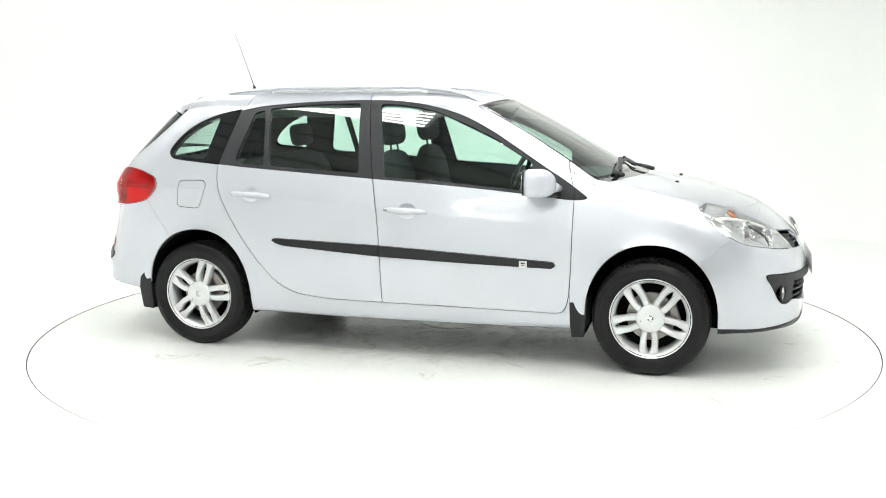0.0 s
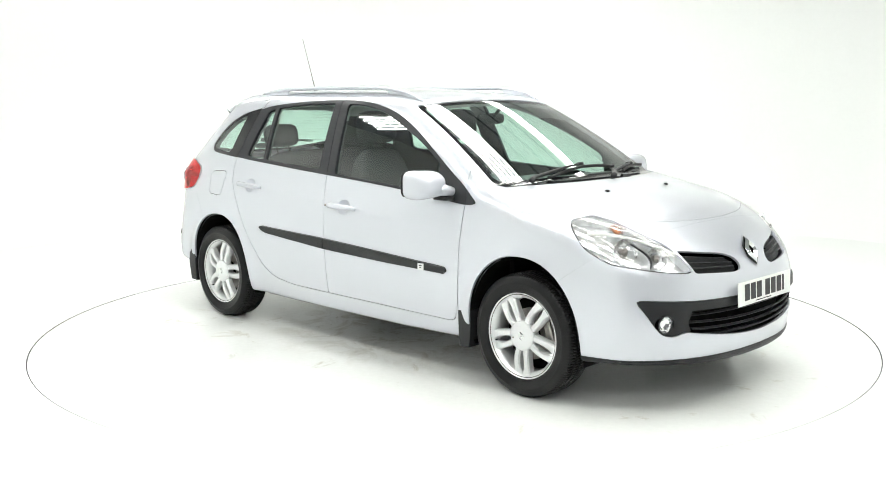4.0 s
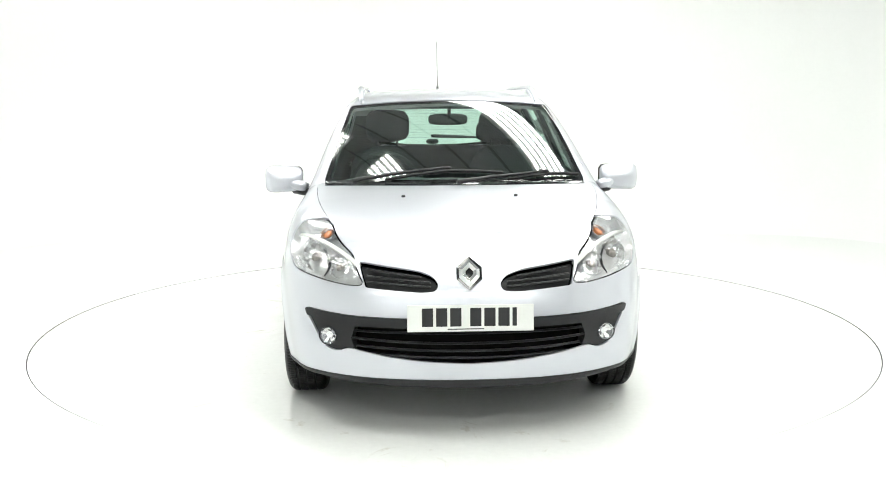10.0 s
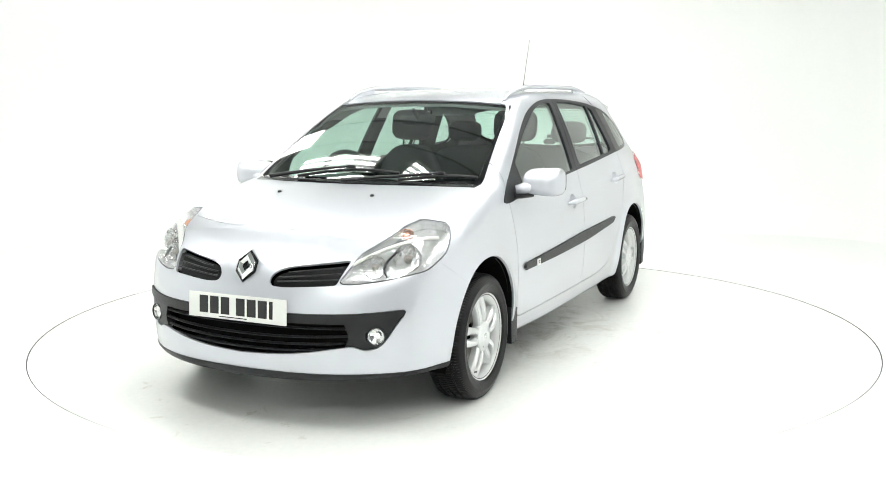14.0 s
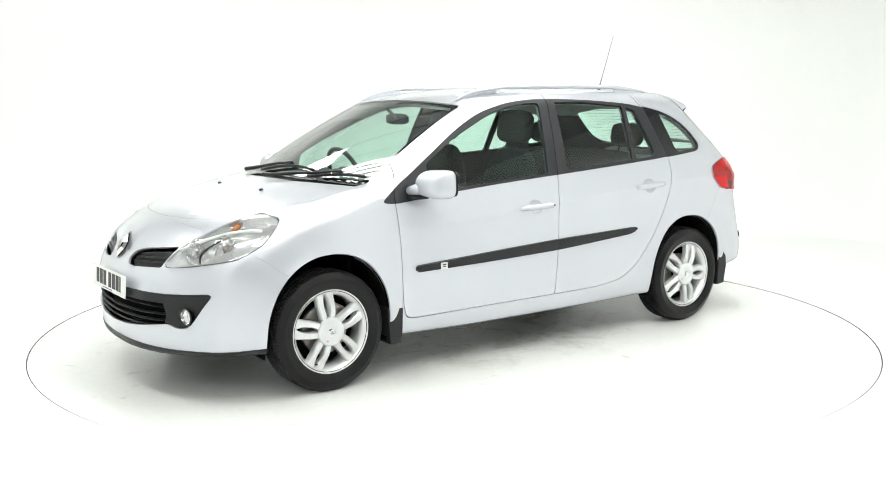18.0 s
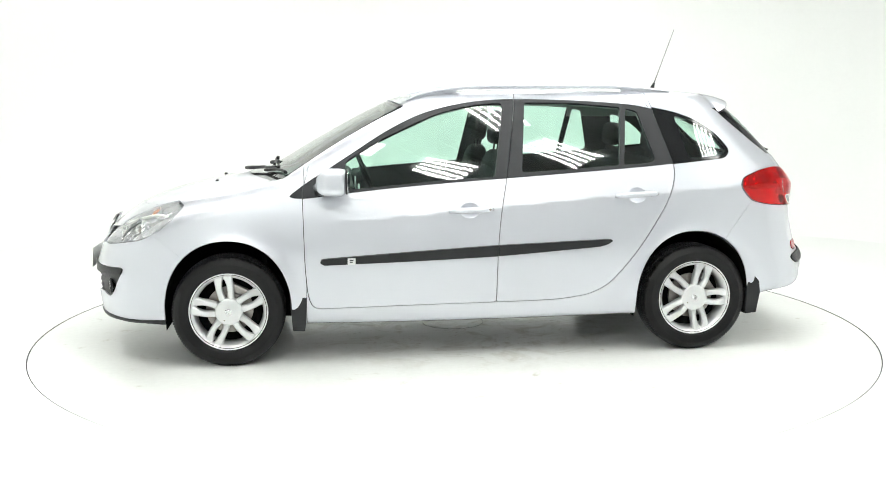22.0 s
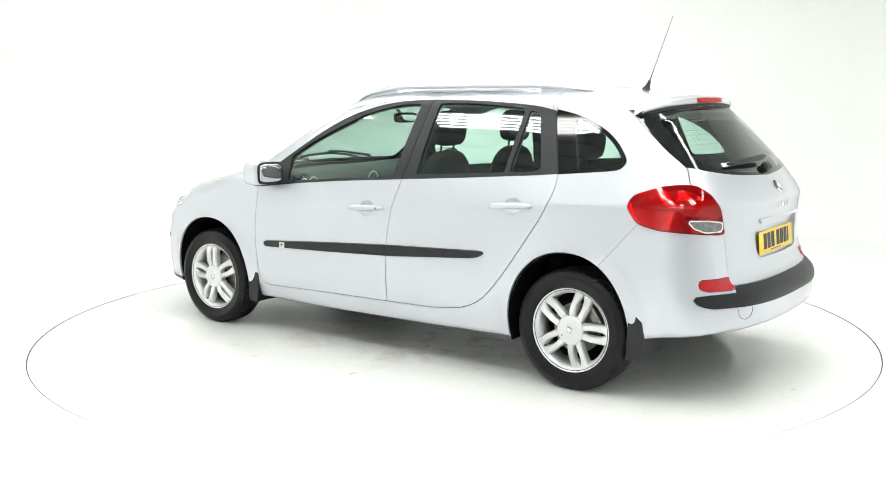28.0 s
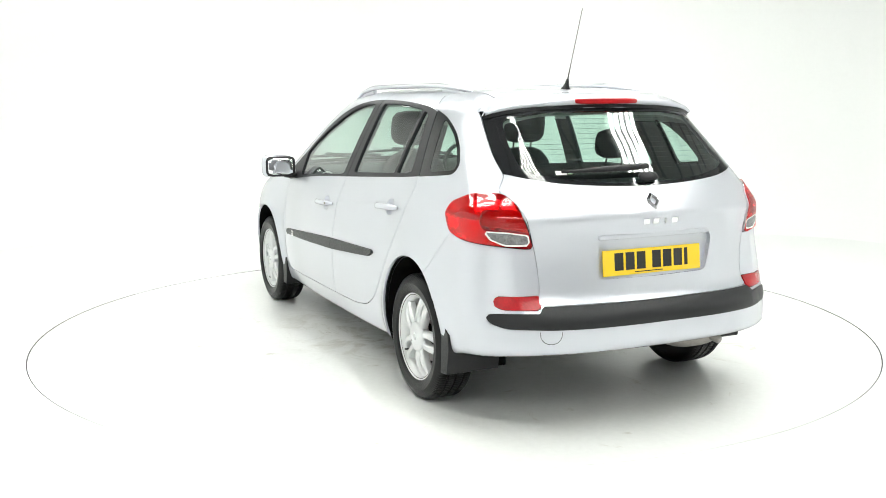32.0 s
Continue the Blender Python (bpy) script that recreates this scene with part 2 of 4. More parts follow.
def slope_of(f, p, e=.002):
    g = np.empty_like(p)
    for i in range(3):
        d = np.zeros(3)
        d[i] = e
        g[:, i] = (f(p + d) - f(p - d)) / (2 * e)
    return g


def skin(f, low, high, h):
    """A quad net on the surface f = 0 inside a box, split into triangles, with its normals."""
    axes = [np.arange(a, b + h, h) for a, b in zip(low, high)]
    n = [len(a) for a in axes]
    grid = np.stack(np.meshgrid(*axes, indexing="ij"), -1).reshape(-1, 3)
    near = f(np.stack(np.meshgrid(*[a[::4] for a in axes], indexing="ij"), -1).reshape(-1, 3)).reshape([len(a[::4]) for a in axes])
    pick = [np.minimum((np.arange(m) + 2) // 4, near.shape[i] - 1) for i, m in enumerate(n)]
    val = near[np.ix_(*pick)].reshape(-1)
    close = np.abs(val) < 8 * h
    val[close] = f(grid[close])
    val = val.reshape(n)
    neg = val < 0
    c = [m - 1 for m in n]
    total, weight = np.zeros(c + [3]), np.zeros(c)
    count = np.zeros(c, int)
    for i in (0, 1):
        for j in (0, 1):
            for k in (0, 1):
                count += neg[i:i + c[0], j:j + c[1], k:k + c[2]]
    live = (count > 0) & (count < 8)
    ids = np.full(c, -1)
    ids[live] = np.arange(live.sum())
    cell = np.argwhere(live)
    V = np.stack([axes[i][cell[:, i]] + h / 2 for i in range(3)], 1)
    for _ in range(4):
        g = slope_of(f, V)
        step = f(V)[:, None] * g / np.maximum((g ** 2).sum(1), .05)[:, None]
        V = V - np.clip(step, -h * .6, h * .6)
    quads = []
    for ax in range(3):
        a = [slice(None)] * 3
        b = [slice(None)] * 3
        a[ax], b[ax] = slice(0, -1), slice(1, None)
        s0, s1 = neg[tuple(a)], neg[tuple(b)]
        o1, o2 = (ax + 1) % 3, (ax + 2) % 3
        e = np.argwhere(s0 != s1)
        e = e[(e[:, o1] > 0) & (e[:, o2] > 0) & (e[:, o1] < n[o1] - 1) & (e[:, o2] < n[o2] - 1)]
        out = s0[tuple(e.T)]
        q = []
        for d1, d2 in ((-1, -1), (0, -1), (0, 0), (-1, 0)):
            m = e.copy()
            m[:, o1] += d1
            m[:, o2] += d2
            q.append(ids[tuple(m.T)])
        q = np.stack(q, 1)
        q[~out] = q[~out][:, ::-1]
        quads.append(q)
    Q = np.concatenate(quads)
    F = np.concatenate([Q[:, [0, 1, 2]], Q[:, [0, 2, 3]]])
    g = slope_of(f, V)
    return V, g / np.linalg.norm(g, axis=1)[:, None], F


def split(M, fn):
    """Cuts a net along fn = 0: the part where fn is below nought, and the rest."""
    V, N, F = M
    if not len(F):
        return M, M
    d = fn(V)
    d = np.where(np.abs(d) < 1e-6, 1e-6, d)
    s = d < 0
    cnt = s[F].sum(1)
    mixed = F[(cnt == 1) | (cnt == 2)]
    lone = np.where(s[mixed].sum(1) == 1, np.argmax(s[mixed], 1), np.argmin(s[mixed], 1))
    r = np.arange(len(mixed))
    a, b, c = mixed[r, lone], mixed[r, (lone + 1) % 3], mixed[r, (lone + 2) % 3]
    pairs = np.concatenate([np.stack([a, b], 1), np.stack([a, c], 1)])
    key = np.sort(pairs, 1)
    uniq, inv = np.unique(key[:, 0].astype(np.int64) * len(V) + key[:, 1], return_inverse=True)
    i, j = uniq // len(V), uniq % len(V)
    t = (d[i] / (d[i] - d[j]))[:, None]
    newN = N[i] * (1 - t) + N[j] * t
    V2 = np.concatenate([V, V[i] * (1 - t) + V[j] * t])
    N2 = np.concatenate([N, newN / np.maximum(np.linalg.norm(newN, axis=1), 1e-9)[:, None]])
    ab, ac = len(V) + inv[:len(a)], len(V) + inv[len(a):]
    tip = np.stack([a, ab, ac], 1)
    base = np.concatenate([np.stack([ab, b, c], 1), np.stack([ab, c, ac], 1)])
    inside = s[a]
    both = np.concatenate([inside, inside])
    return (tidy(V2, N2, np.concatenate([F[cnt == 3], tip[inside], base[~both]])),
            tidy(V2, N2, np.concatenate([F[cnt == 0], tip[~inside], base[both]])))


def tidy(V, N, F):
    used = np.unique(F)
    m = np.full(len(V), -1)
    m[used] = np.arange(len(used))
    return V[used], N[used], m[F]


def outline(*points, r=.02, n=5):
    """A closed polygon with its corners rounded; a point may carry a radius of its own."""
    pts = [np.array(p[:2], float) for p in points]
    rad = [p[2] if len(p) > 2 else r for p in points]
    out = []
    for i, p in enumerate(pts):
        a, b = pts[i - 1] - p, pts[(i + 1) % len(pts)] - p
        la, lb = np.linalg.norm(a), np.linalg.norm(b)
        k = min(rad[i], la * .49, lb * .49)
        a, b = p + a / la * k, p + b / lb * k
        for t in np.linspace(0, 1, n):
            out.append(a * (1 - t) ** 2 + p * 2 * t * (1 - t) + b * t ** 2)
    return np.array(out)


def inside_of(poly, u, v):
    """Signed distance from points (u, v) to a closed polygon, below nought inside."""
    best, inn = np.full(len(u), 1e9), np.zeros(len(u), bool)
    for i in range(len(poly)):
        (x0, y0), (x1, y1) = poly[i - 1], poly[i]
        dx, dy = x1 - x0, y1 - y0
        L = dx * dx + dy * dy
        if L < 1e-12:
            continue
        t = np.clip(((u - x0) * dx + (v - y0) * dy) / L, 0, 1)
        best = np.minimum(best, (u - x0 - t * dx) ** 2 + (v - y0 - t * dy) ** 2)
        if y0 != y1:
            inn ^= ((y0 > v) != (y1 > v)) & (u < x0 + (v - y0) / (y1 - y0) * dx)
    return np.where(inn, -1, 1) * np.sqrt(best)


# ---- the place: a white studio cove with a turntable, in a hall with lamps under its roof ----
DISC_R = 2.511
DISC_X, DISC_Y = .014, .084


def ring_floor():
    bm = bmesh.new()
    n = 240
    radii = (2.5165, 2.9, 3.6, 5.0, 8.0, 14.0)
    rings = [[bm.verts.new((DISC_X + r * math.cos(2 * math.pi * i / n), DISC_Y + r * math.sin(2 * math.pi * i / n), 0)) for i in range(n)] for r in radii]
    for a, b in zip(rings, rings[1:]):
        for i in range(n):
            bm.faces.new((a[i], b[i], b[(i + 1) % n], a[(i + 1) % n]))
    bmesh.ops.recalc_face_normals(bm, faces=bm.faces)
    return tagged(part("floor", bm, FLOOR), "white painted studio floor round the turntable", "floor", kind="structure")


def floor_rim():
    bm = lathe([(2.5165, -.0008), (2.5165, -.06), (2.53, -.06)], 240, "z")
    bm.transform(pose(DISC_X, DISC_Y, 0))
    return tagged(part("floor_rim", bm, RIB), "dark edge of the floor round the turntable", "floor", kind="structure")


def pit():
    bm = bmesh.new()
    bmesh.ops.create_circle(bm, cap_ends=True, segments=64, radius=2.7)
    bm.transform(pose(DISC_X, DISC_Y, -.06))
    return tagged(part("floor_pit", bm, DARK), "dark pit under the turntable's edge", "floor", kind="structure")


def cove():
    """Back and side walls that rise from the floor in one bend."""
    bm = bmesh.new()
    plan = []
    for i in range(61):
        a = math.pi * i / 60
        k = (abs(math.cos(a)) ** 5 + abs(math.sin(a)) ** 5) ** (-1 / 5)
        plan.append((math.cos(a) * k, math.sin(a) * k))
    prof = [(2.2 * (1 - math.sin(b)), 2.2 * (1 - math.cos(b))) for b in np.linspace(0, math.pi / 2, 18)] + [(0, 3.2), (0, 4.71)]
    shell = [(i, z) for i, z in prof] + [(i - .06, z - .06 if z < 3 else z) for i, z in prof[::-1]]
    rows = []
    for inset, z in shell:
        row = [(6.6 - inset, -8.9, z)] + [(x * (6.6 - inset), y * (6.2 - inset), z) for x, y in plan] + [(-6.6 + inset, -8.9, z)]
        rows.append([bm.verts.new((x, y, zz - .008)) for x, y, zz in row])
    for a, b in zip(rows, rows[1:] + rows[:1]):
        for i in range(len(a) - 1):
            bm.faces.new((a[i], a[i + 1], b[i + 1], b[i]))
    for f in bm.faces:
        f.smooth = True
    bmesh.ops.recalc_face_normals(bm, faces=bm.faces)
    return tagged(part("wall_cove", bm, COVE), "curved white cove wall rising from the floor", "wall", kind="structure")


def hall():
    tagged(part("wall_south", block(13.4, .2, 4.7, (0, -7.7, 2.35)), HALL), "white sheet metal hall wall behind the camera", "wall", kind="structure")
    tagged(part("wall_lower", block(7.6, .04, 3.2, (2.8, -7.575, 1.6)), CURTAIN), "grey lower sheeting of the wall behind the camera", "wall", kind="structure")
    tagged(part("ceiling", block(13.6, 15.8, .1, (0, -1.4, 4.75)), ROOFSHEET), "pale sheet metal hall roof", "ceiling", kind="structure")
    for i in range(27):
        d = -7.15 + .55 * i
        half = 5.9 - max(0, abs(d) - 1.6)
        if half < .8:
            continue
        ob = part("roof_rib", block(2 * half, .020, .07, (0, 0, 0), .004), RIB)
        ob.matrix_basis = pose(0, -1.4, 4.66, 0, 0, -47) @ pose(0, d, 0)
        tagged(ob, "dark steel rib under the hall roof", "rib", "roof ribs", "structure")


def strip_bank(a, b, z, n=5, gap=.098, wide=.042):
    """A hanging frame with long parallel tubes between two places in plan."""
    a, b = Vector((*a, z)), Vector((*b, z))
    d = b - a
    L, ang = d.length, math.degrees(math.atan2(d.y, d.x))
    root = new("strip_light")
    root.matrix_basis = pose(*((a + b) / 2), 0, 0, ang)
    tagged(root, "long ceiling light with five parallel white tubes", "light", "studio ceiling lights")
    part("housing", block(L + .1, gap * n + .05, .04, (0, 0, .05), .01), HALL, root)
    for i in range(n):
        part("tube", block(L, wide, .03, (0, (i - (n - 1) / 2) * gap, .012), .008), STRIPLIGHT, root)
    for s in (-1, 1):
        part("hanger", tube([(s * L * .4, 0, .06), (s * L * .4, 0, 4.66 - z)], .008, 6), RIB, root)
    return root


def panel_or_fill_light(x, y, z, sx, sy, turn):
    root = new("panel_or_fill_light")
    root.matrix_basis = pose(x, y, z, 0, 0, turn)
    tagged(root, "flat white ceiling softbox light, hall lamp or added fill", "light", "studio ceiling lights")
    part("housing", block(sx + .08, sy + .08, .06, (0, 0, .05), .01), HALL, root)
    part("diffuser", block(sx, sy, .02, (0, 0, .008), .004), PANEL_OR_FILL, root)
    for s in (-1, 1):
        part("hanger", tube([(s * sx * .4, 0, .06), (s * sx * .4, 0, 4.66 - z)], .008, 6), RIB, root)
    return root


def turntable():
    root = new("turntable")
    tagged(root, "white painted round turntable flush with the floor", "turntable")
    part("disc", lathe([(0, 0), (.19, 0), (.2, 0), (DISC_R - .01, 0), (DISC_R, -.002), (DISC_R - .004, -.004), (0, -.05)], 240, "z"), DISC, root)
    part("disc_rim", lathe([(DISC_R, -.0025), (DISC_R, -.055), (DISC_R - .01, -.055)], 240, "z"), RIB, root, "dark edge of the turntable")
    part("hub_cover", lathe([(0, .0035), (.188, .0035), (.194, .001), (.194, -.002), (0, -.002)], 48, "z"), DISC, root, "round cover plate at the middle of the turntable")
    part("hub_ring", lathe([(.194, .0008), (.1965, .0008), (.1965, -.002), (.194, -.002)], 48, "z", True), RIB, root, "dark joint round the cover plate")
    return root


ring_floor(), floor_rim(), pit(), cove(), hall()
strip_bank((.2, 2.35), (3.6, -1.7), 4.1)
strip_bank((-2.95, 2.35), (-1.55, .95), 4.1)
strip_bank((-1.0, .50), (1.42, -2.98), 4.1, gap=.086)
strip_bank((3.75, -2.15), (4.40, -3.30), 4.1)
strip_bank((1.75, -3.45), (2.65, -3.95), 4.1)
strip_bank((.68, -4.24), (1.30, -4.46), 4.1)
strip_bank((-1.10, -3.30), (.02, -3.87), 4.1)
strip_bank((-3.58, -.98), (-1.75, -2.55), 4.1)
strip_bank((-5.2, .75), (-4.1, -.30), 4.1)
panel_or_fill_light(2.0, 3.4, 4.1, 2.4, .35, -45)
# extra softbox, added to whiten the back left of the cove
panel_or_fill_light(-3.4, 3.9, 4.1, 2.2, .4, -45)
# added fill softbox behind the camera, brightens the car's sides and front
panel_or_fill_light(0, -6.7, 4.1, 7.0, .45, 0)
TABLE = turntable()

# ---- the car ----
def nets(M, fn, gap=.0020):
    """Cuts a panel out of a net along fn = 0, leaving a joint between it and the rest."""
    a, rest = split(M, lambda p: fn(p) + gap)
    return a, split(rest, lambda p: -(fn(p) - gap))[0]


def flipped(M):
    V, N, F = M
    k = np.array((1, -1, 1))
    return V * k, N * k, F[:, ::-1]


def both(M):
    """A half net and its mirror image in one net."""
    A, B = M, flipped(M)
    return np.concatenate([A[0], B[0]]), np.concatenate([A[1], B[1]]), np.concatenate([A[2], B[2] + len(A[0])])


def sheet(name, M, mat, parent, lip=.012, out=0.0, label="", slant=0.0):
    """A net as a sheet with its edges turned inwards; out lifts it off the skin."""
    V, N, F = M
    V = V + N * out
    E = np.concatenate([F[:, [0, 1]], F[:, [1, 2]], F[:, [2, 0]]])
    key = np.sort(E, 1)
    _, idx, cnt = np.unique(key[:, 0].astype(np.int64) * len(V) + key[:, 1], return_index=True, return_counts=True)
    rim = E[idx[cnt == 1]]
    rim = rim[np.abs(V[rim][:, :, 1]).max(1) > .001] if len(rim) else rim
    verts, norms, faces = V, N, F
    if lip and len(rim):
        a, b = rim[:, 0], rim[:, 1]
        side = np.cross(V[b] - V[a], N[a])
        side = side / np.maximum(np.linalg.norm(side, axis=1), 1e-9)[:, None]
        s = np.concatenate([side, side, side, side]) * math.copysign(1, lip)
        low_a, low_b = V[a] - N[a] * lip + side * slant, V[b] - N[b] * lip + side * slant
        k, n = len(V), len(a)
        verts = np.concatenate([V, V[a], V[b], low_a, low_b])
        norms = np.concatenate([N, s])
        i = np.arange(n)
        faces = np.concatenate([F, np.stack([k + i, k + 2 * n + i, k + n + i], 1), np.stack([k + n + i, k + 2 * n + i, k + 3 * n + i], 1)])
    me = bpy.data.meshes.new(name)
    me.from_pydata(verts.tolist(), [], faces.tolist())
    me.polygons.foreach_set("use_smooth", np.ones(len(faces), bool))
    me.normals_split_custom_set_from_vertices(norms.tolist())
    me.materials.append(mat)
    ob = new(name, me)
    ob.parent = parent
    if label:
        tagged(ob, label=label)
    return ob


def from_side(poly):
    return lambda p: inside_of(poly, p[:, 0], p[:, 2])


def from_end(poly, low=1.0):
    """A shape seen from the front (low above nought) or from behind."""
    return lambda p: np.maximum(inside_of(poly, np.abs(p[:, 1]), p[:, 2]), low - p[:, 0] if low > 0 else p[:, 0] - low)


def from_above(poly, low=.7):
    return lambda p: np.maximum(inside_of(poly, p[:, 0], np.abs(p[:, 1])), low - p[:, 2])


def from_corner(poly, s):
    """A shape seen from a front (s = -1) or rear (s = 1) corner."""
    return lambda p: np.maximum(inside_of(poly, (np.abs(p[:, 1]) + s * p[:, 0]) / math.sqrt(2), p[:, 2]), .8 + s * p[:, 0])


def corner(s, *points, r=.03):
    return outline(*[((y + s * x) / math.sqrt(2), z) for x, y, z in points], r=r)


def arch(p, grow=0.0):
    x, y, z = p[:, 0], np.abs(p[:, 1]), p[:, 2]
    best = None
    for wx, rx in ((1.287, .333), (-1.268, .326)):
        up = (np.abs((x - wx) / (rx + grow)) ** 2.15 + np.abs(np.maximum(z - .30, 0) / (.383 + grow)) ** 2.15) ** (1 / 2.15) - 1
        d = up * (rx + grow)
        best = d if best is None else np.minimum(best, d)
    return np.maximum(best, .5 - y)


BONNET = outline((1.205, -.05, 0), (1.19, .2, .1), (1.137, .41, .1), (1.055, .655, .03), (1.045, .70, .01), (1.215, .69, .1), (1.44, .648, .1), (1.60, .598, .06),
                 (1.655, .57, .05), (1.77, .345, .2), (1.812, .1, .1), (1.812, -.05, 0))
SCREEN = outline((-.05, .93, 0), (.45, .95, .02), (.657, .972, .02), (.672, 1.0, .02), (.563, 1.376, .02), (.3, 1.397, .2), (-.05, 1.405, 0))
SCREEN_IN = outline((-.05, 1.012, 0), (.3, 1.010, .1), (.628, 1.004, .02), (.643, 1.02, .02), (.551, 1.367, .02), (.3, 1.388, .2), (-.05, 1.396, 0))
HEADLAMP = corner(-1, (1.504, .742, .861), (1.547, .63, .879), (1.624, .586, .858), (1.855, .486, .752), (1.972, .434, .641), (1.95, .499, .638), (1.884, .606, .652),
                  (1.738, .753, .684), (1.629, .79, .742), (1.558, .778, .809))
UPPER_GRILLE = outline((.462, .731), (.43, .726, .05), (.209, .701, .08), (.148, .68, .04), (.128, .648, .03), (.142, .624, .02), (.2, .619, .05), (.326, .627, .1), (.434, .634, .01), (.447, .68, .05), r=.015)
LOWER_GRILLE = outline((-.05, .516, 0), (.3, .516, .1), (.497, .518, .1), (.62, .524, .1), (.706, .531, .03), (.668, .465, .05), (.636, .405, .05), (.605, .366, .04), (.553, .358, .04),
                       (.513, .379, .04), (.327, .348, .2), (.184, .332, .2), (-.05, .322, 0))
FRONT_DOOR = outline((.885, .93), (.881, .678, .2), (.879, .524, .2), (.866, .366, .1), (.842, .304, .06), (.79, .297, .05), (.3, .307, .1), (-.153, .310, .01), (-.160, .614, .1),
                     (-.184, .825, .1), (-.219, .973, .1), (-.295, 1.395, .1), (-.312, 1.52, 0), (0, 1.52, 0), (.4, 1.47, 0), (.7, 1.28, 0), (.835, 1.10, .01))
REAR_DOOR = outline((-.153, .310, .01), (-.50, .315, .1), (-.659, .337, .05), (-.734, .366, .04), (-.80, .410, .05), (-.906, .529, .06), (-1.002, .661, .08), (-1.121, .847, .08), (-1.166, .968, .06),
                    (-1.171, 1.043, .05), (-1.077, 1.36, .1), (-1.045, 1.52, 0), (-.312, 1.52, 0), (-.295, 1.395, .1), (-.219, .973, .1), (-.184, .825, .1), (-.160, .614, .1))
OPENING = outline((.958, .904, .012), (.93, .893, .02), (.86, .891, .03), (.60, .922, .2), (.233, .954, .2), (-.22, .982, .2), (-.624, 1.007, .2), (-1.024, 1.034, .1), (-1.19, 1.05, .02),
                  (-1.10, 1.345, .02), (-.985, 1.372, .1), (-.799, 1.389, .1), (-.581, 1.402, .1), (-.33, 1.408, .1), (-.173, 1.406, .1), (-.015, 1.391, .1), (.11, 1.367, .1),
                  (.235, 1.331, .1), (.328, 1.291, .1), (.451, 1.228, .1), (.604, 1.132, .1), (.756, 1.036, .1), (.847, .984, .1))
FRONT_PANE = outline((.655, 1.078, .02), (.648, .934, .02), (.25, .967, .1), (-.155, .992, .01), (-.228, 1.385, .02), (-.109, 1.383, .1), (.11, 1.345, .1), (.296, 1.268, .1), (.481, 1.184, .1))
REAR_PANE = outline((-.305, 1.010, .02), (-.350, 1.388, .01), (-.595, 1.387, .1), (-.898, 1.360, .01), (-.858, 1.042, .01), (-.6, 1.027, .1))
FIXED_PANE = outline((-.927, 1.352, .01), (-.992, 1.338, .02), (-1.068, 1.068, .04), (-1.03, 1.052, .03), (-.885, 1.044, .01))
QUARTER = outline((-1.065, 1.362, .005), (-1.229, 1.329, .1), (-1.364, 1.270, .1), (-1.455, 1.198, .1), (-1.512, 1.118, .05), (-1.49, 1.080, .05), (-1.45, 1.071, .05), (-1.15, 1.044, .005))
QUARTER_PANE = outline((-1.20, 1.315, .03), (-1.245, 1.305, .1), (-1.352, 1.256, .1), (-1.435, 1.19, .1), (-1.488, 1.118, .05), (-1.47, 1.093, .04), (-1.262, 1.073, .03))
TAILLAMP = corner(1, (-1.545, .776, .915), (-1.572, .757, .965), (-1.69, .73, 1.006), (-1.785, .705, 1.018), (-1.85, .659, 1.012), (-1.896, .617, .969), (-1.928, .59, .9),
                  (-1.938, .560, .786), (-1.85, .695, .800), (-1.706, .783, .815), (-1.61, .789, .838), r=.022)
REVERSE = corner(1, (-1.818, .734, .864), (-1.888, .655, .861), (-1.930, .580, .850), (-1.929, .571, .801), (-1.877, .660, .801), (-1.843, .711, .824), r=.008)
BRAKE = corner(1, (-1.80, .745, .955), (-1.885, .63, .955), (-1.925, .585, .930), (-1.932, .572, .870), (-1.885, .655, .874), (-1.81, .735, .882), r=.008)
BAND = corner(1, (-1.56, .778, .905), (-1.66, .765, .935), (-1.80, .73, .930), (-1.79, .735, .905), (-1.66, .77, .905), r=.01)
GATE = outline((-.05, .553, 0), (.556, .553, .01), (.539, .62, .04), (.548, .729, .06), (.562, .80, .05), (.58, .874, .05), (.597, .935, .04), (.628, .985, .04), (.657, 1.022, .01), (.614, 1.086, .01), (.613, 1.165, .06),
               (.595, 1.24, .06), (.580, 1.30, .05), (.568, 1.345, .02), (.58, 1.5, 0), (-.05, 1.5, 0))
BACK_GLASS = outline((-.05, 1.028, 0), (.255, 1.04, .1), (.444, 1.056, .1), (.552, 1.076, .03), (.60, 1.090, .01), (.66, 1.10, 0), (.66, 1.35, 0), (.498, 1.358, .05), (.35, 1.366, .1), (-.05, 1.371, 0))
BACK_PANE = outline((-.05, 1.045, 0), (.25, 1.055, .1), (.40, 1.074, .1), (.515, 1.098, .05), (.548, 1.13, .05), (.546, 1.22, .1), (.52, 1.32, .03), (.35, 1.35, .1), (-.05, 1.357, 0))
RECESS = outline((-.05, .832, 0), (.295, .83, .03), (.325, .80, .03), (.305, .70, .05), (.28, .648, .02), (-.05, .645, 0))
REFLECTOR = corner(1, (-1.893, .732, .570), (-1.888, .711, .593), (-1.981, .562, .593), (-2.018, .575, .537), (-1.935, .706, .537), (-1.908, .734, .550), r=.012)
STRIP = outline((.797, .538, .012), (.795, .570, .012), (.30, .602, .1), (-.156, .626, .1), (-.79, .645, .02), (-.80, .630, .01), (-.74, .608, .05), (-.162, .568, .1), (.30, .552, .1))
FUEL = outline((-1.405, .955), (-1.245, .957), (-1.225, .93), (-1.258, .81), (-1.28, .80), (-1.405, .808), r=.025)
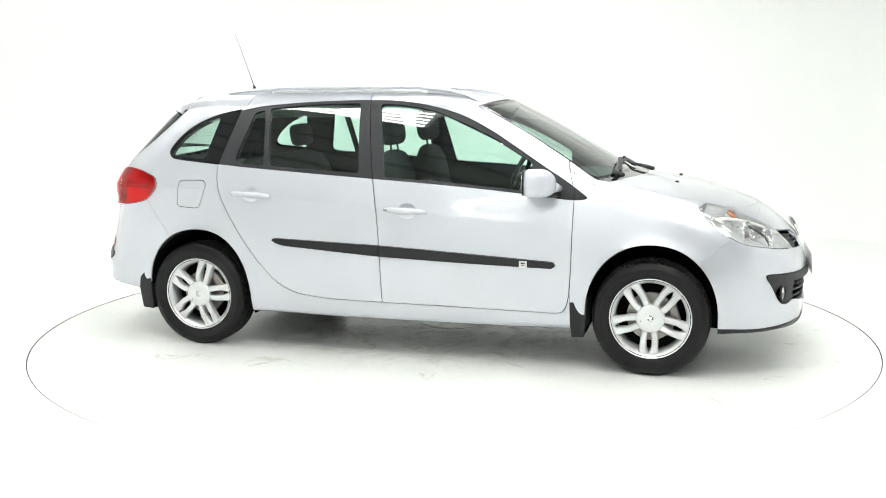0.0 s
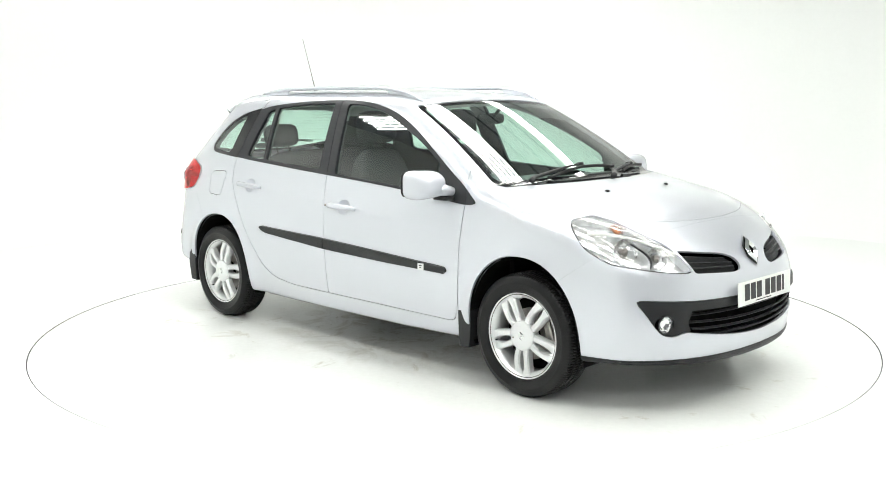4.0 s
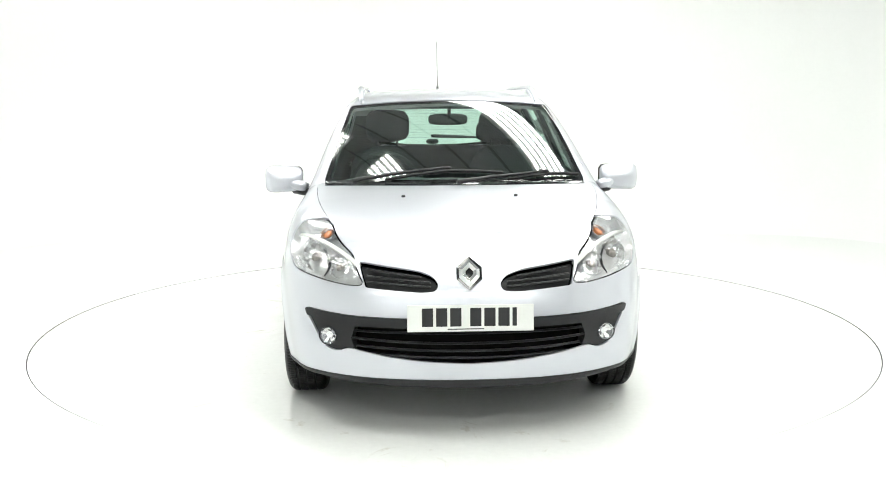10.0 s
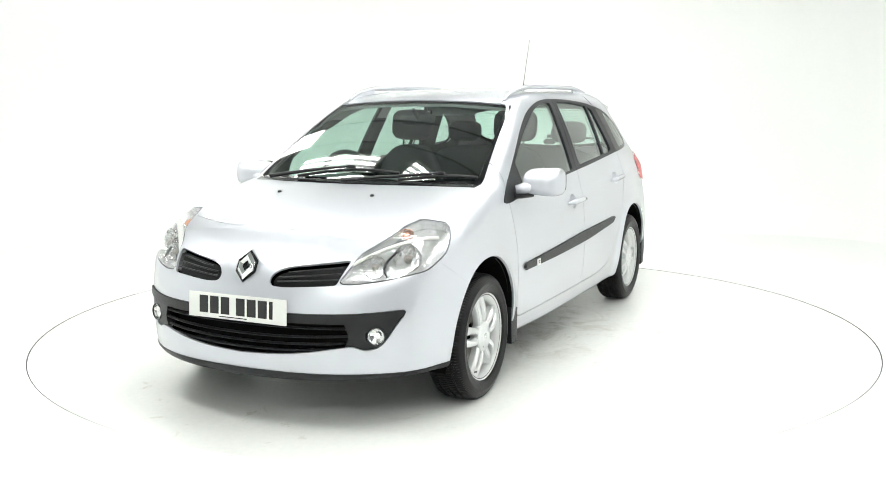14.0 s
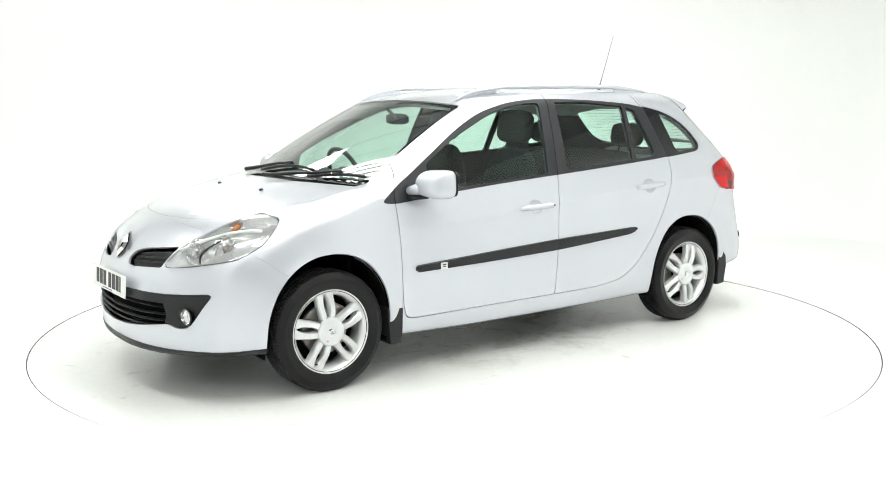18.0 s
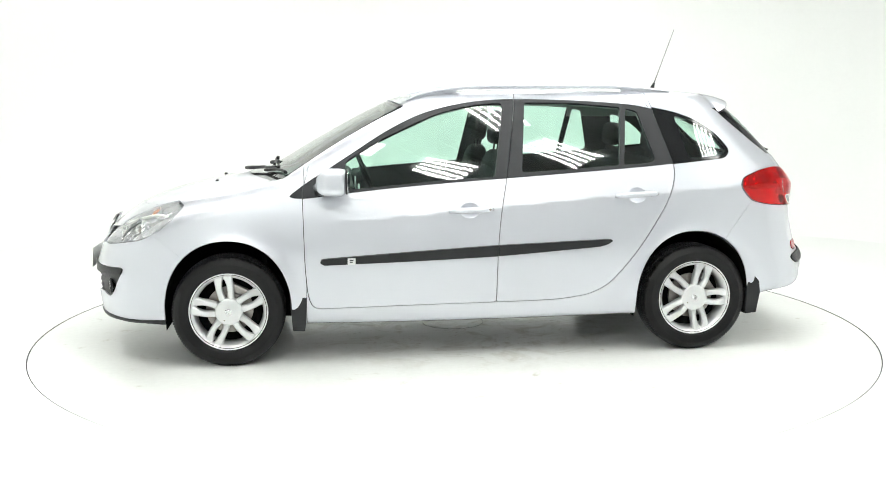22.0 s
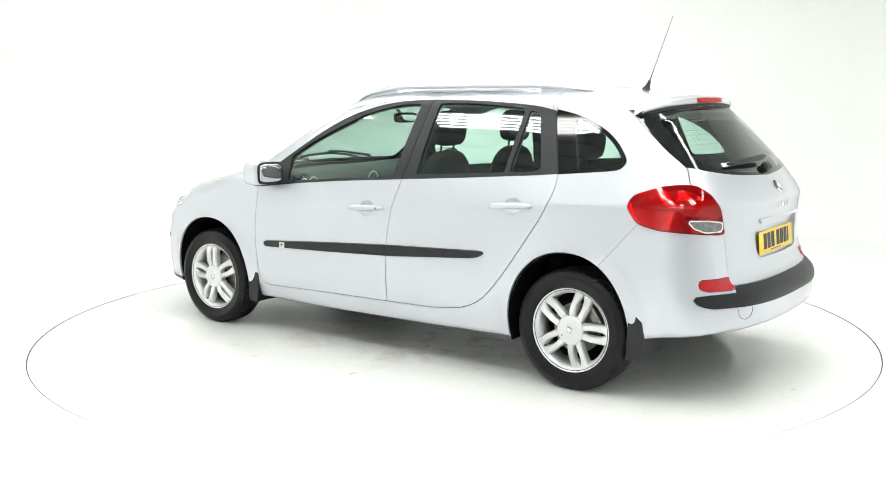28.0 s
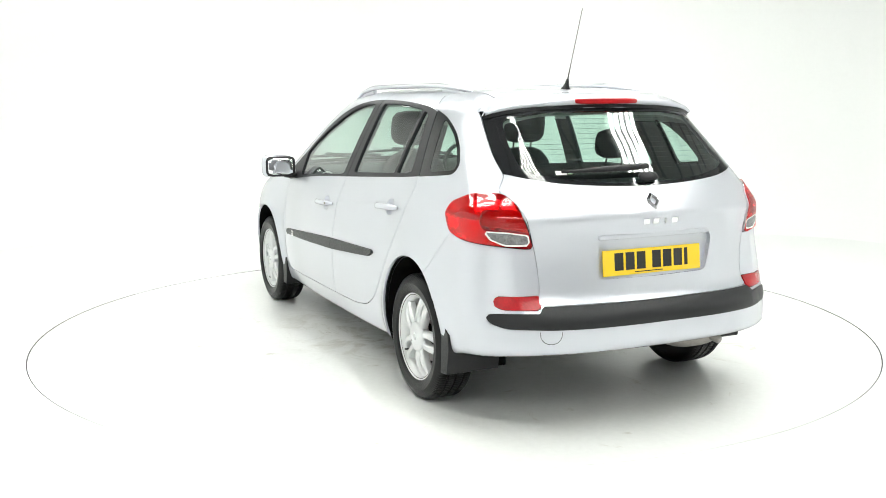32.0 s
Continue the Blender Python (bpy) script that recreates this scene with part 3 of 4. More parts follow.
RUBBING = outline((-.05, .551, 0), (.552, .549, .004), (.562, .525, .006), (.70, .523, .05), (.757, .518, .03), (.748, .483, .04), (.697, .461, .05), (.5, .460, .1), (-.05, .464, 0))


def front_line(p):
    """Below nought ahead of the joint between wing and bumper."""
    return .82 * (1.612 + (p[:, 2] - .668) * 1.35 - p[:, 0])


def rear_line(p):
    return .75 * (p[:, 0] - (-1.534 - (p[:, 2] - .742) * .84))


PIECES_EXTRA = {}


def build_car():
    car = new("car")
    tagged(car, "silver five-door estate car with dark trim parked on the turntable", "car")
    half = skin(body, (-2.25, -.03, .1), (2.2, .93, 1.56), .0165)
    half = split(half, lambda p: -p[:, 1])[0]
    half = split(half, lambda p: -arch(p))[0]
    lining = half

    def below(p):
        g = slope_of(body, p)
        return np.maximum(g[:, 2] / np.linalg.norm(g, axis=1) + .82, (p[:, 2] - .45) * 4)
    under, half = split(half, below)
    sheet("underbody", both(under), UNDERSEAL, car, 0, 0, "dull grey underside of the car")

    # one-piece panels across the middle
    roof, rest = nets(half, lambda p: np.maximum(np.maximum(p[:, 1] - (.502 - .04 * np.clip((-p[:, 0] - .9), 0, 1)), 1.36 - p[:, 2]), np.maximum(from_end(SCREEN, .1)(p) * -1, -1.45 - p[:, 0])))
    bonnet, rest = nets(rest, from_above(BONNET), .0010)
    screen, rest = nets(rest, from_end(SCREEN, .1), .001)
    lamp, rest = nets(rest, from_corner(HEADLAMP, -1), .0022)
    tail, rest = nets(rest, from_corner(TAILLAMP, 1), .0022)
    gate, rest = nets(rest, lambda p: np.maximum(from_end(GATE, -1.3)(p), np.where(p[:, 2] > 1.3, p[:, 0] + 1.45, -1)), .0012)
    door_f, rest = nets(rest, from_side(FRONT_DOOR))
    door_r, rest = nets(rest, from_side(REAR_DOOR))
    front, rest = nets(rest, lambda p: np.maximum(front_line(p), 1.5 - p[:, 0]), .0004)
    back, rest = nets(rest, lambda p: np.maximum(np.maximum(rear_line(p), p[:, 2] - .90), p[:, 0] + 1.4), .0008)
    wing, rest = nets(rest, lambda p: .875 - p[:, 0], .001)
    sill, quarter = nets(rest, lambda p: np.maximum(p[:, 2] - .300, np.abs(p[:, 0] - .0) - .93), -.0001)

    sheet("roof", both(roof), PAINT, car)
    sheet("bonnet", both(bonnet), PAINT, car)
    glass, rim = split(screen, from_end(SCREEN_IN, .1))
    w = sheet("windscreen", both(glass), GLASS, car, 0, -.002, "green-tinted windscreen glass")
    sheet("windscreen_surround", both(rim), GLOSSBLACK, w, .008, -.002)

    # tailgate with its glass
    bg, gate = split(gate, from_end(BACK_GLASS, -1.3))
    recess, gate = split(gate, from_end(RECESS, -1.3))
    g = sheet("tailgate", both(gate), PAINT, car)
    sheet("plate_recess", both(recess), PAINT, g, -.022, -.022, "silver recess for the number plate")
    PIECES_EXTRA["gate"] = g
    pane_, rim = split(bg, from_end(BACK_PANE, -1.3))
    sheet("rear_window_glass", both(pane_), GLASS, g, 0, -.003, "green-tinted rear window glass")
    sheet("rear_window_border", both(rim), GLOSSBLACK, g, .006, -.003)

    # front bumper
    low, front = split(front, lambda p: p[:, 2] - (.254 + .012 * np.clip((1.75 - p[:, 0]) / .2, 0, 1)))
    upper, front = nets(front, from_end(UPPER_GRILLE, 1.6), .001)
    lower, front = nets(front, from_end(LOWER_GRILLE, 1.6), .001)
    bumper = PIECES_EXTRA["bumper"] = sheet("front_bumper", both(front), PAINT, car)
    sheet("lower_lip", both(low), BLACK, bumper, .02, .004, "matt black lower bumper lip")
    for k in (1, -1):
        u = upper if k > 0 else flipped(upper)
        sheet("upper_grille", u, BLACK, bumper, .05, -.03, "black slatted grille beside the badge")
    strip, lower = split(lower, lambda p: .476 - p[:, 2] + .02 * np.clip((np.abs(p[:, 1]) - .5) / .2, 0, 1))
    sheet("bumper_strip", both(strip), BLACK, bumper, .03, .008, "matt black bumper strip")
    mesh_, cheek = split(lower, lambda p: np.abs(p[:, 1]) - .5 + .35 * np.abs(p[:, 2] - .42))
    sheet("lower_grille_back", both(mesh_), DARK, bumper, .03, -.07)
    cheek = split(cheek, lambda p: .0375 - np.hypot(p[:, 1] - .598, p[:, 2] - .419))[0]
    for k in (1, -1):
        sheet("fog_lamp_surround", cheek if k > 0 else flipped(cheek), BLACK, bumper, .04, -.008, "black fog lamp surround")

    # rear bumper
    refl, back = nets(back, from_corner(REFLECTOR, 1), .001)
    rub, back = nets(back, from_end(RUBBING, -1.3), .001)
    rb = PIECES_EXTRA["rear_bumper"] = sheet("rear_bumper", both(back), PAINT, car)
    sheet("bumper_strip", both(rub), BLACK, rb, .03, .006, "matt black rear bumper strip")
    for k in (1, -1):
        sheet("reflector", refl if k > 0 else flipped(refl), STOPRED, rb, .01, .004, "red rear reflector")

    tone = (lambda M, k: M if k > 0 else flipped(M))
    wtrim, wing = nets(wing, from_side(OPENING), .0005)
    qglass, quarter = nets(quarter, from_side(QUARTER), .001)
    flap, quarter_r = nets(quarter, from_side(FUEL), .0018)
    qpane, qrim = split(qglass, from_side(QUARTER_PANE))
    pieces = {}
    for k in (1, -1):
        wg = sheet("wing", tone(wing, k), PAINT, car)
        sheet("corner_trim", tone(wtrim, k), SATIN, wg, .004, .003, "black triangular mirror trim")
        sheet("sill", tone(sill, k), PAINT, car)
        q = sheet("rear_quarter", tone(quarter if k > 0 else quarter_r, k), PAINT, car)
        if k < 0:
            sheet("fuel_flap", tone(flap, k), PAINT, q, .008, .0, "silver fuel filler flap")
        sheet("quarter_window_glass", tone(qpane, k), GLASS, q, 0, -.002, "green-tinted quarter window")
        sheet("quarter_window_border", tone(qrim, k), GLOSSBLACK, q, .006, -.001)
        for name, net, panes in (("front_door", door_f, (("window_glass", FRONT_PANE),)), ("rear_door", door_r, (("window_glass", REAR_PANE), ("fixed_window_glass", FIXED_PANE)))):
            frame_, skin_ = nets(net, from_side(OPENING), .0005)
            strip, skin_ = split(skin_, from_side(STRIP))
            hx, hz = (-.008, .816) if name == "front_door" else (-.944, .881)
            dish, skin_ = split(skin_, lambda p: np.hypot((p[:, 0] - hx) / .054, (p[:, 2] - hz) / .042) * .042 - .042)
            d = sheet(name, tone(skin_, k), PAINT, car)
            r2 = ((dish[0][:, 0] - hx) / .054) ** 2 + ((dish[0][:, 2] - hz) / .042) ** 2
            lean = np.stack([(dish[0][:, 0] - hx) / .054 ** 2, 0 * r2, (dish[0][:, 2] - hz) / .042 ** 2], 1) * -.028
            dn = dish[1] + lean
            dish = (dish[0] - dish[1] * (.028 * np.clip(1 - r2, 0, 1))[:, None], dn / np.linalg.norm(dn, axis=1)[:, None], dish[2])
            sheet("handle_recess", tone(dish, k), PAINT, d, 0)
            for pn, poly in panes:
                glass, frame_ = split(frame_, from_side(poly))
                sheet(pn, tone(glass, k), GLASS, d, 0, -.008, "green-tinted door glass")
            sheet("window_frame", tone(frame_, k), SATIN, d, .014, .001, "dark grey window frame")
            sheet("rub_strip", tone(strip, k), BLACK, d, .018, .013, "matt black side rub strip", .004)
            pieces[name, k] = d
        hl = sheet("headlamp", tone(lamp, k), CLEAR, car, 0, -.001, "clear headlamp lens")
        sheet("lamp_housing", tone(lamp, k), LAMPBACK, hl, -.043, -.045, "bright headlamp housing")
        pieces["headlamp", k] = hl
        red, rest_ = split(tail, lambda p: -from_corner(REVERSE, 1)(p))
        tl = sheet("tail_lamp", tone(red, k), REDLENS, car, .0, .010, "red tail lamp")
        sheet("lamp_housing", tone(tail, k), LAMPSILVER, tl, -.028, -.022, "bright housing inside the tail lamp")
        stop, _ = split(red, from_corner(BRAKE, 1))
        sheet("brake_lamp", tone(stop, k), STOPRED, tl, .006, -.004, "darker red brake lamp cell")
        band, _ = split(red, from_corner(BAND, 1))
        sheet("lamp_band", tone(band, k), STOPRED, tl, .004, -.010, "red band inside the lamp")
        cell, rim = split(rest_, lambda p: from_corner(REVERSE, 1)(p) + .006)
        rv_ = sheet("reversing_lamp", tone(cell, k), CLEARLENS, tl, .01, .007, "clear reversing lamp lens")
        sheet("reversing_lamp_rim", tone(rim, k), WHITEPLATE, rv_, .01, .009, "white rim of the reversing lamp")
        pieces["tail_lamp", k] = tl
    # the cabin's inner skin, open where the glass is
    L = lining
    for fn in (from_end(SCREEN_IN, .1), from_side(FRONT_PANE), from_side(REAR_PANE), from_side(FIXED_PANE), from_side(QUARTER_PANE), from_end(BACK_PANE, -1.3)):
        L = split(L, lambda p: -fn(p))[0]
    L = split(L, lambda p: np.maximum(np.maximum(p[:, 0] - 1.15, -1.88 - p[:, 0]), .38 - p[:, 2]))[0]
    head, trim = split(L, lambda p: 1.30 - p[:, 2])
    sheet("headlining", both((head[0], -head[1], head[2][:, ::-1])), LINING, car, 0, .028, "light grey headlining")
    sheet("cabin_trim", both((trim[0], -trim[1], trim[2][:, ::-1])), TRIM, car, 0, .030, "dark grey inner trim")
    return car, pieces


CAR, PIECES = build_car()

# ---- fittings on the car ----
def skin_at(axis, far, near=0.0, **at):
    """A place on the car's skin: two coordinates given, the third found from far inwards to near."""
    i = "xyz".index(axis)
    p = np.array([[at.get(c, 0.0) for c in "xyz"]], float)
    for _ in range(13):
        p[0, i] = (far + near) / 2
        if body(p)[0] < 0:
            near = p[0, i]
        else:
            far = p[0, i]
    n = slope_of(body, p)[0]
    return Vector(p[0]), Vector(n / np.linalg.norm(n))


def facing(at, normal, up=(0, 0, 1)):
    """A pose whose z axis is the normal and whose y axis points up."""
    n = Vector(normal).normalized()
    x = Vector(up).cross(n).normalized()
    y = n.cross(x)
    m = Matrix((x, y, n)).transposed().to_4x4()
    m.translation = Vector(at)
    return m


def prism(poly, y0, y1, bevel=.004):
    """A shape in side view, (x, z) points, between two widths."""
    bm = bmesh.new()
    f = bm.faces.new([bm.verts.new((x, y0, z)) for x, z in poly])
    r = bmesh.ops.extrude_face_region(bm, geom=[f])
    bmesh.ops.translate(bm, vec=(0, y1 - y0, 0), verts=[v for v in r["geom"] if isinstance(v, bmesh.types.BMVert)])
    bmesh.ops.recalc_face_normals(bm, faces=bm.faces)
    if bevel:
        bmesh.ops.bevel(bm, geom=bm.edges[:], offset=bevel, segments=2, profile=.5, affect="EDGES")
    return bm


TYRE_R, RIM_R = .300, .207


def tyre_mesh():
    prof = [(.198, -.078), (.225, -.092), (.255, -.0935), (.278, -.088), (.291, -.078), (.298, -.066), (.2995, -.046), (.292, -.043), (.292, -.036), (.3, -.033), (.3, -.005), (.2925, -.003),
            (.2925, .004), (.3, .006), (.3, .033), (.292, .036), (.292, .043), (.2995, .046), (.298, .066), (.291, .078), (.278, .088), (.262, .0925), (.258, .0955), (.252, .0955), (.248, .0935),
            (.225, .092), (.212, .086), (.207, .080), (.198, .078)]
    bm = bmesh.new()
    n, rings = 500, []
    for i in range(n):
        a = 2 * math.pi * i / n
        ring = []
        for j, (r, h) in enumerate(prof):
            if i % 4 == 0 and r > .288 and abs(h) > .04:
                r -= .0045 if r > .295 else .002
            if i % 4 == 2 and r > .295 and abs(h) < .034:
                r -= .004
            ring.append(bm.verts.new((r * math.cos(a), h, r * math.sin(a))))
        rings.append(ring)
    for i in range(n):
        a, b = rings[i], rings[(i + 1) % n]
        for j in range(len(prof) - 1):
            bm.faces.new((a[j], a[j + 1], b[j + 1], b[j]))
    bmesh.ops.recalc_face_normals(bm, faces=bm.faces)
    for f in bm.faces:
        f.smooth = f.calc_center_median().xz.length < .285
    return bm


def spoke_mesh():
    """Two legs that part at the hub, bow out and meet the rim side by side."""
    out = []
    for s in (-1, 1):
        bm = bmesh.new()
        rings = []
        for r, off, wide, face, deep in ((.050, .0175, .040, .074, .03), (.080, .0240, .0370, .080, .034), (.105, .0285, .0340, .082, .036), (.135, .0300, .0350, .079, .036),
                                         (.163, .0280, .0420, .073, .034), (.180, .0255, .054, .069, .032), (.194, .0240, .070, .066, .03)):
            c = s * off
            sec = ((-.5, -1), (-.46, -.25), (-.3, 0), (.3, 0), (.46, -.25), (.5, -1))
            rings.append([bm.verts.new((r, face + deep * v, c + wide * u)) for u, v in sec])
        for a, b in zip(rings, rings[1:]):
            for k in range(6):
                bm.faces.new((a[k], a[(k + 1) % 6], b[(k + 1) % 6], b[k]))
        bm.faces.new(rings[0])
        bm.faces.new(rings[-1])
        bmesh.ops.recalc_face_normals(bm, faces=bm.faces)
        out.append(bm)
    return joined(*out)


def rhombus(w, h, hole, deep, cut=0.0):
    """A flat lozenge ring in the x-y plane, raised towards z in two facets; cut clips its side corners."""
    bm = bmesh.new()
    ring = ((0, 1), (1, cut), (1, -cut), (0, -1), (-1, -cut), (-1, cut)) if cut else ((0, 1), (1, 0), (0, -1), (-1, 0))
    k = 1 - (1 - hole) * .5
    o, m, i = ([bm.verts.new((x * w / 2 * f, y * h / 2 * f, z)) for x, y in ring] for f, z in ((1, 0), (k, deep), (hole, deep * .3)))
    for a, b in ((o, m), (m, i)):
        for j in range(len(ring)):
            bm.faces.new((a[j], a[(j + 1) % len(ring)], b[(j + 1) % len(ring)], b[j]))
    bmesh.ops.recalc_face_normals(bm, faces=bm.faces)
    return bm


def wheel(x, side, turn):
    rim = part("wheel", lathe([(.205, -.078), (.209, -.082), (.207, -.074), (.186, -.06), (.182, .02), (.188, .058), (.199, .066), (.206, .076), (.209, .079), (.2075, .083), (.203, .081),
                               (.197, .073), (.192, .068), (.182, .060), (.176, .02), (.178, -.06), (.195, -.07)], 72), ALLOY, CAR, "silver alloy wheel", True)
    rim.matrix_basis = pose(x, side * .736, .2985) @ pose(0, 0, 0, 0, 0, 0 if side > 0 else 180) @ pose(0, 0, 0, 0, turn, 0)
    part("tyre", tyre_mesh(), RUBBER, rim, "black rubber tyre with grooved tread")
    for i in range(5):
        sp = part("spoke", spoke_mesh(), ALLOY, rim)
        sp.matrix_basis = pose(0, 0, 0, 0, i * 72, 0)
    part("hub_cap", lathe([(0, .0865), (.04, .0862), (.064, .0842), (.071, .0805), (.0735, .072), (.0735, .04), (0, .04)], 40), ALLOY, rim, "", True)
    lock = lathe([(0, .0865), (.0042, .0865), (.0046, .080), (0, .080)], 12)
    bmesh.ops.translate(lock, vec=(.050, 0, 0), verts=lock.verts)
    part("cap_lock", lock, STEEL, rim)
    bd = rhombus(.034, .046, .35, .003, .3)
    bd.transform(facing((0, .0862, 0), (0, 1, 0)) @ pose(0, 0, 0))
    part("badge", bd, CHROME, rim, "small chrome lozenge badge")
    part("brake_disc", lathe([(.06, .012), (.125, .012), (.125, -.008), (.06, -.008), (.06, .012)], 40), STEEL, rim)
    part("back_plate", lathe([(0, -.02), (.178, -.03), (.178, -.04), (0, -.04)], 32), DARK, rim)
    part("caliper", block(.05, .05, .12, (-.115, .0, .0), .012), STEEL, rim)
    valve = tube([(.178, .055, 0), (.172, .078, 0)], .004, 6)
    part("valve", valve, BLACK, rim)
    return rim


def arch_liner(wx, rx, side):
    bm = bmesh.new()
    rows = []
    angs = np.linspace(-.35, math.pi + .35, 30)
    for y in (.835, .80, .5):
        row = []
        for a in angs:
            c, s = math.cos(a), max(math.sin(a), 0)
            k = (abs(c) ** 2.15 + s ** 2.15) ** (-1 / 2.15)
            x, z = c * k * rx, s * k * .383
            if math.sin(a) < 0:
                x, z = math.copysign(rx, math.cos(a)), math.sin(a) * .3
            yy = min(y, float(side_of(np.array([wx + x]), np.array([.30 + z]))[0]) - .010)
            row.append(bm.verts.new((wx + x * .998, side * yy, .30 + z * .998)))
        rows.append(row)
    for a, b in zip(rows, rows[1:]):
        for i in range(len(angs) - 1):
            bm.faces.new((a[i], a[i + 1], b[i + 1], b[i]))
    bm.faces.new(rows[-1])
    bmesh.ops.recalc_face_normals(bm, faces=bm.faces)
    return part("wheel_arch_liner", bm, DARK, CAR)


for wx, rx in ((1.287, .333), (-1.268, .326)):
    for side in (1, -1):
        arch_liner(wx, rx, side)
wheel(1.2875, 1, 62)
wheel(-1.2875, 1, 34)
wheel(1.2875, -1, 16)
wheel(-1.2875, -1, 40)

# mud flaps
for side in (1, -1):
    f = prism([(.965, .375), (.874, .362), (.879, .24), (.888, .180), (.952, .184), (.957, .25)], side * .60, side * .822, .002)
    part("mud_flap", f, BLACK, CAR, "black plastic mud flap")
    f = prism([(-1.592, .36), (-1.598, .41), (-1.634, .415), (-1.662, .385), (-1.670, .32), (-1.650, .205), (-1.585, .198)], side * .57, side * .828, .003)
    part("mud_flap", f, BLACK, CAR, "black plastic mud flap")


# door handles, strip badges and mirrors
def door_handle(x0, x1, z0, z1, side, door):
    n = 15
    pts, rad = [], []
    for i in range(n):
        t = i / (n - 1)
        x, z = x0 + (x1 - x0) * t, z0 + (z1 - z0) * t
        p, nn = skin_at("y", .95 * side, 0, x=x, z=z)
        e = min(1, min(t, 1 - t) * 7)
        lift = .007 + .026 * math.sin(e * math.pi / 2)
        pts.append(p + nn * lift)
        rad.append(.0135 * (.55 + .45 * e))
    h = part("door_handle", tube(pts, rad, 12, 1.15), PAINT, door, "silver pull door handle", True)
    return h


for side in (1, -1):
    door_handle(.104, -.135, .810, .822, side, PIECES["front_door", side])
    door_handle(-.818, -1.058, .875, .887, side, PIECES["rear_door", side])
    p, nn = skin_at("y", .95 * side, 0, x=-.112, z=.820)
    lock = lathe([(0, .002), (.0062, .0015), (.0070, -.004), (0, -.004)], 14, "z")
    lock.transform(facing(p + nn * .048, nn))
    part("key_lock", lock, STEEL, PIECES["front_door", side], "small round key lock on the handle", True)
    seam = []
    for t in np.linspace(0, 1, 7):
        q, qn = skin_at("y", .95 * side, 0, x=float(-1.03 - .033 * t), z=float(1.424 - .072 * t))
        seam.append(q + qn * .0002)
    part("roof_joint", tube(seam, .0013, 5), SATIN, CAR, "thin joint between roof and side")
    p, nn = skin_at("y", .95 * side, 0, x=.632, z=.558)
    bd = block(.042, .036, .003, bevel=.001)
    bd.transform(facing(p + nn * .0145, nn))
    b = part("strip_badge", bd, ALLOY, PIECES["front_door", side], "small silver badge plate on the rub strip")
    for k, (w, h, dx, dy) in enumerate(((.02, .006, 0, .006), (.016, .004, 0, -.004))):
        bar = block(w, h, .001)
        bar.transform(facing(p + nn * .0168, nn) @ pose(dx, dy, 0))
        part("badge_mark", bar, SATIN, b)


def mirror(side):
    d = PIECES["front_door", side]

    def shape(c):
        f = max(0, c.x) / .085
        o = c.y * side / .1
        return Vector((c.x * (1 - .22 * max(0, o) ** 2 if c.x > 0 else 1), c.y * (1 - .10 * f * f), c.z * (1 - .40 * f ** 1.8) * (1 + .07 * o) - .014 * f ** 2))
    body_ = part("mirror_housing", soft_block(.165, .200, .140, 4.6, 18, (.727, side * .905, .990), (0, 0, side * -6), shape), PAINT, d, "silver door mirror housing", True)
    stalk = tube([(.755, side * .862, .974), (.785, side * .820, .960), (.800, side * .780, .952)], [.050, .036, .028], 14, .80)
    part("mirror_stalk", stalk, PAINT, body_, "silver inner end of the mirror housing", True)
    face = soft_block(.010, .188, .128, 5.5, 12, (.6480, side * .906, .990), (0, 0, side * -5))
    part("mirror_rim", face, BLACK, body_, "black rim of the door mirror", True)
    glass = soft_block(.006, .160, .102, 6, 10, (.6430, side * .907, .990), (0, 0, side * -5))
    part("mirror_glass", glass, MIRROR, body_, "door mirror glass", True)
    arm = tube([(.79, side * .765, .925), (.765, side * .80, .922), (.735, side * .85, .924)], [.036, .030, .022], 10, .6)
    part("mirror_arm", arm, BLACK, body_, "black mirror arm", True)


mirror(1), mirror(-1)


# roof rails and aerial
def roof_rail(side):
    n = 41
    pts, rad = [], []
    for i in range(n):
        t = i / (n - 1)
        x = .30 - 1.52 * t
        y = .505 - .02 * t + .02 * math.sin(math.pi * t)
        base, _ = skin_at("z", 1.6, .9, x=x, y=side * y)
        lift = 1.475 + .004 * math.sin(math.pi * t)
        e = min(t, 1 - t) / .22
        k = min(1, e) ** .8
        z = (base.z + .002) * (1 - k) + lift * k
        pts.append((x, side * y, z))
        rad.append(.009 + .012 * min(1, e * 1.4))
    rail = part("roof_rail", tube(pts, rad, 12, .62), PAINT, CAR, "silver roof rail", True)
    for x0, x1 in ((.28, .02), (-.93, -1.20)):
        poly = []
        for x in np.linspace(x0, x1, 9):
            t = (.30 - x) / 1.52
            k = min(1, min(t, 1 - t) / .22) ** .8
            b, _ = skin_at("z", 1.6, .9, x=float(x), y=.505)
            poly.append((float(x), (b.z + .002) * (1 - k) + 1.476 * k - .004))
        low = [(x, z - .06) for x, z in poly[::-1]]
        y = .505 - .01
        part("rail_foot", prism(poly + low, side * (y - .009), side * (y + .009), 0), PAINT, rail)
    return rail


roof_rail(1), roof_rail(-1)
p, nn = skin_at("z", 1.6, 1, x=-1.285, y=0)
a = part("aerial", lathe([(0, .052), (.007, .05), (.010, .03), (.016, .012), (.024, .002), (.024, -.004), (0, -.004)], 20, "z"), BLACK, CAR, "black roof aerial", True)
a.matrix_basis = pose(p.x, 0, p.z, 0, -20, 0)
part("rod", tube([(0, 0, .045), (0, 0, .13), (0, 0, .40)], [.0034, .0019, .0014], 6), TRIM, a, "thin aerial rod")


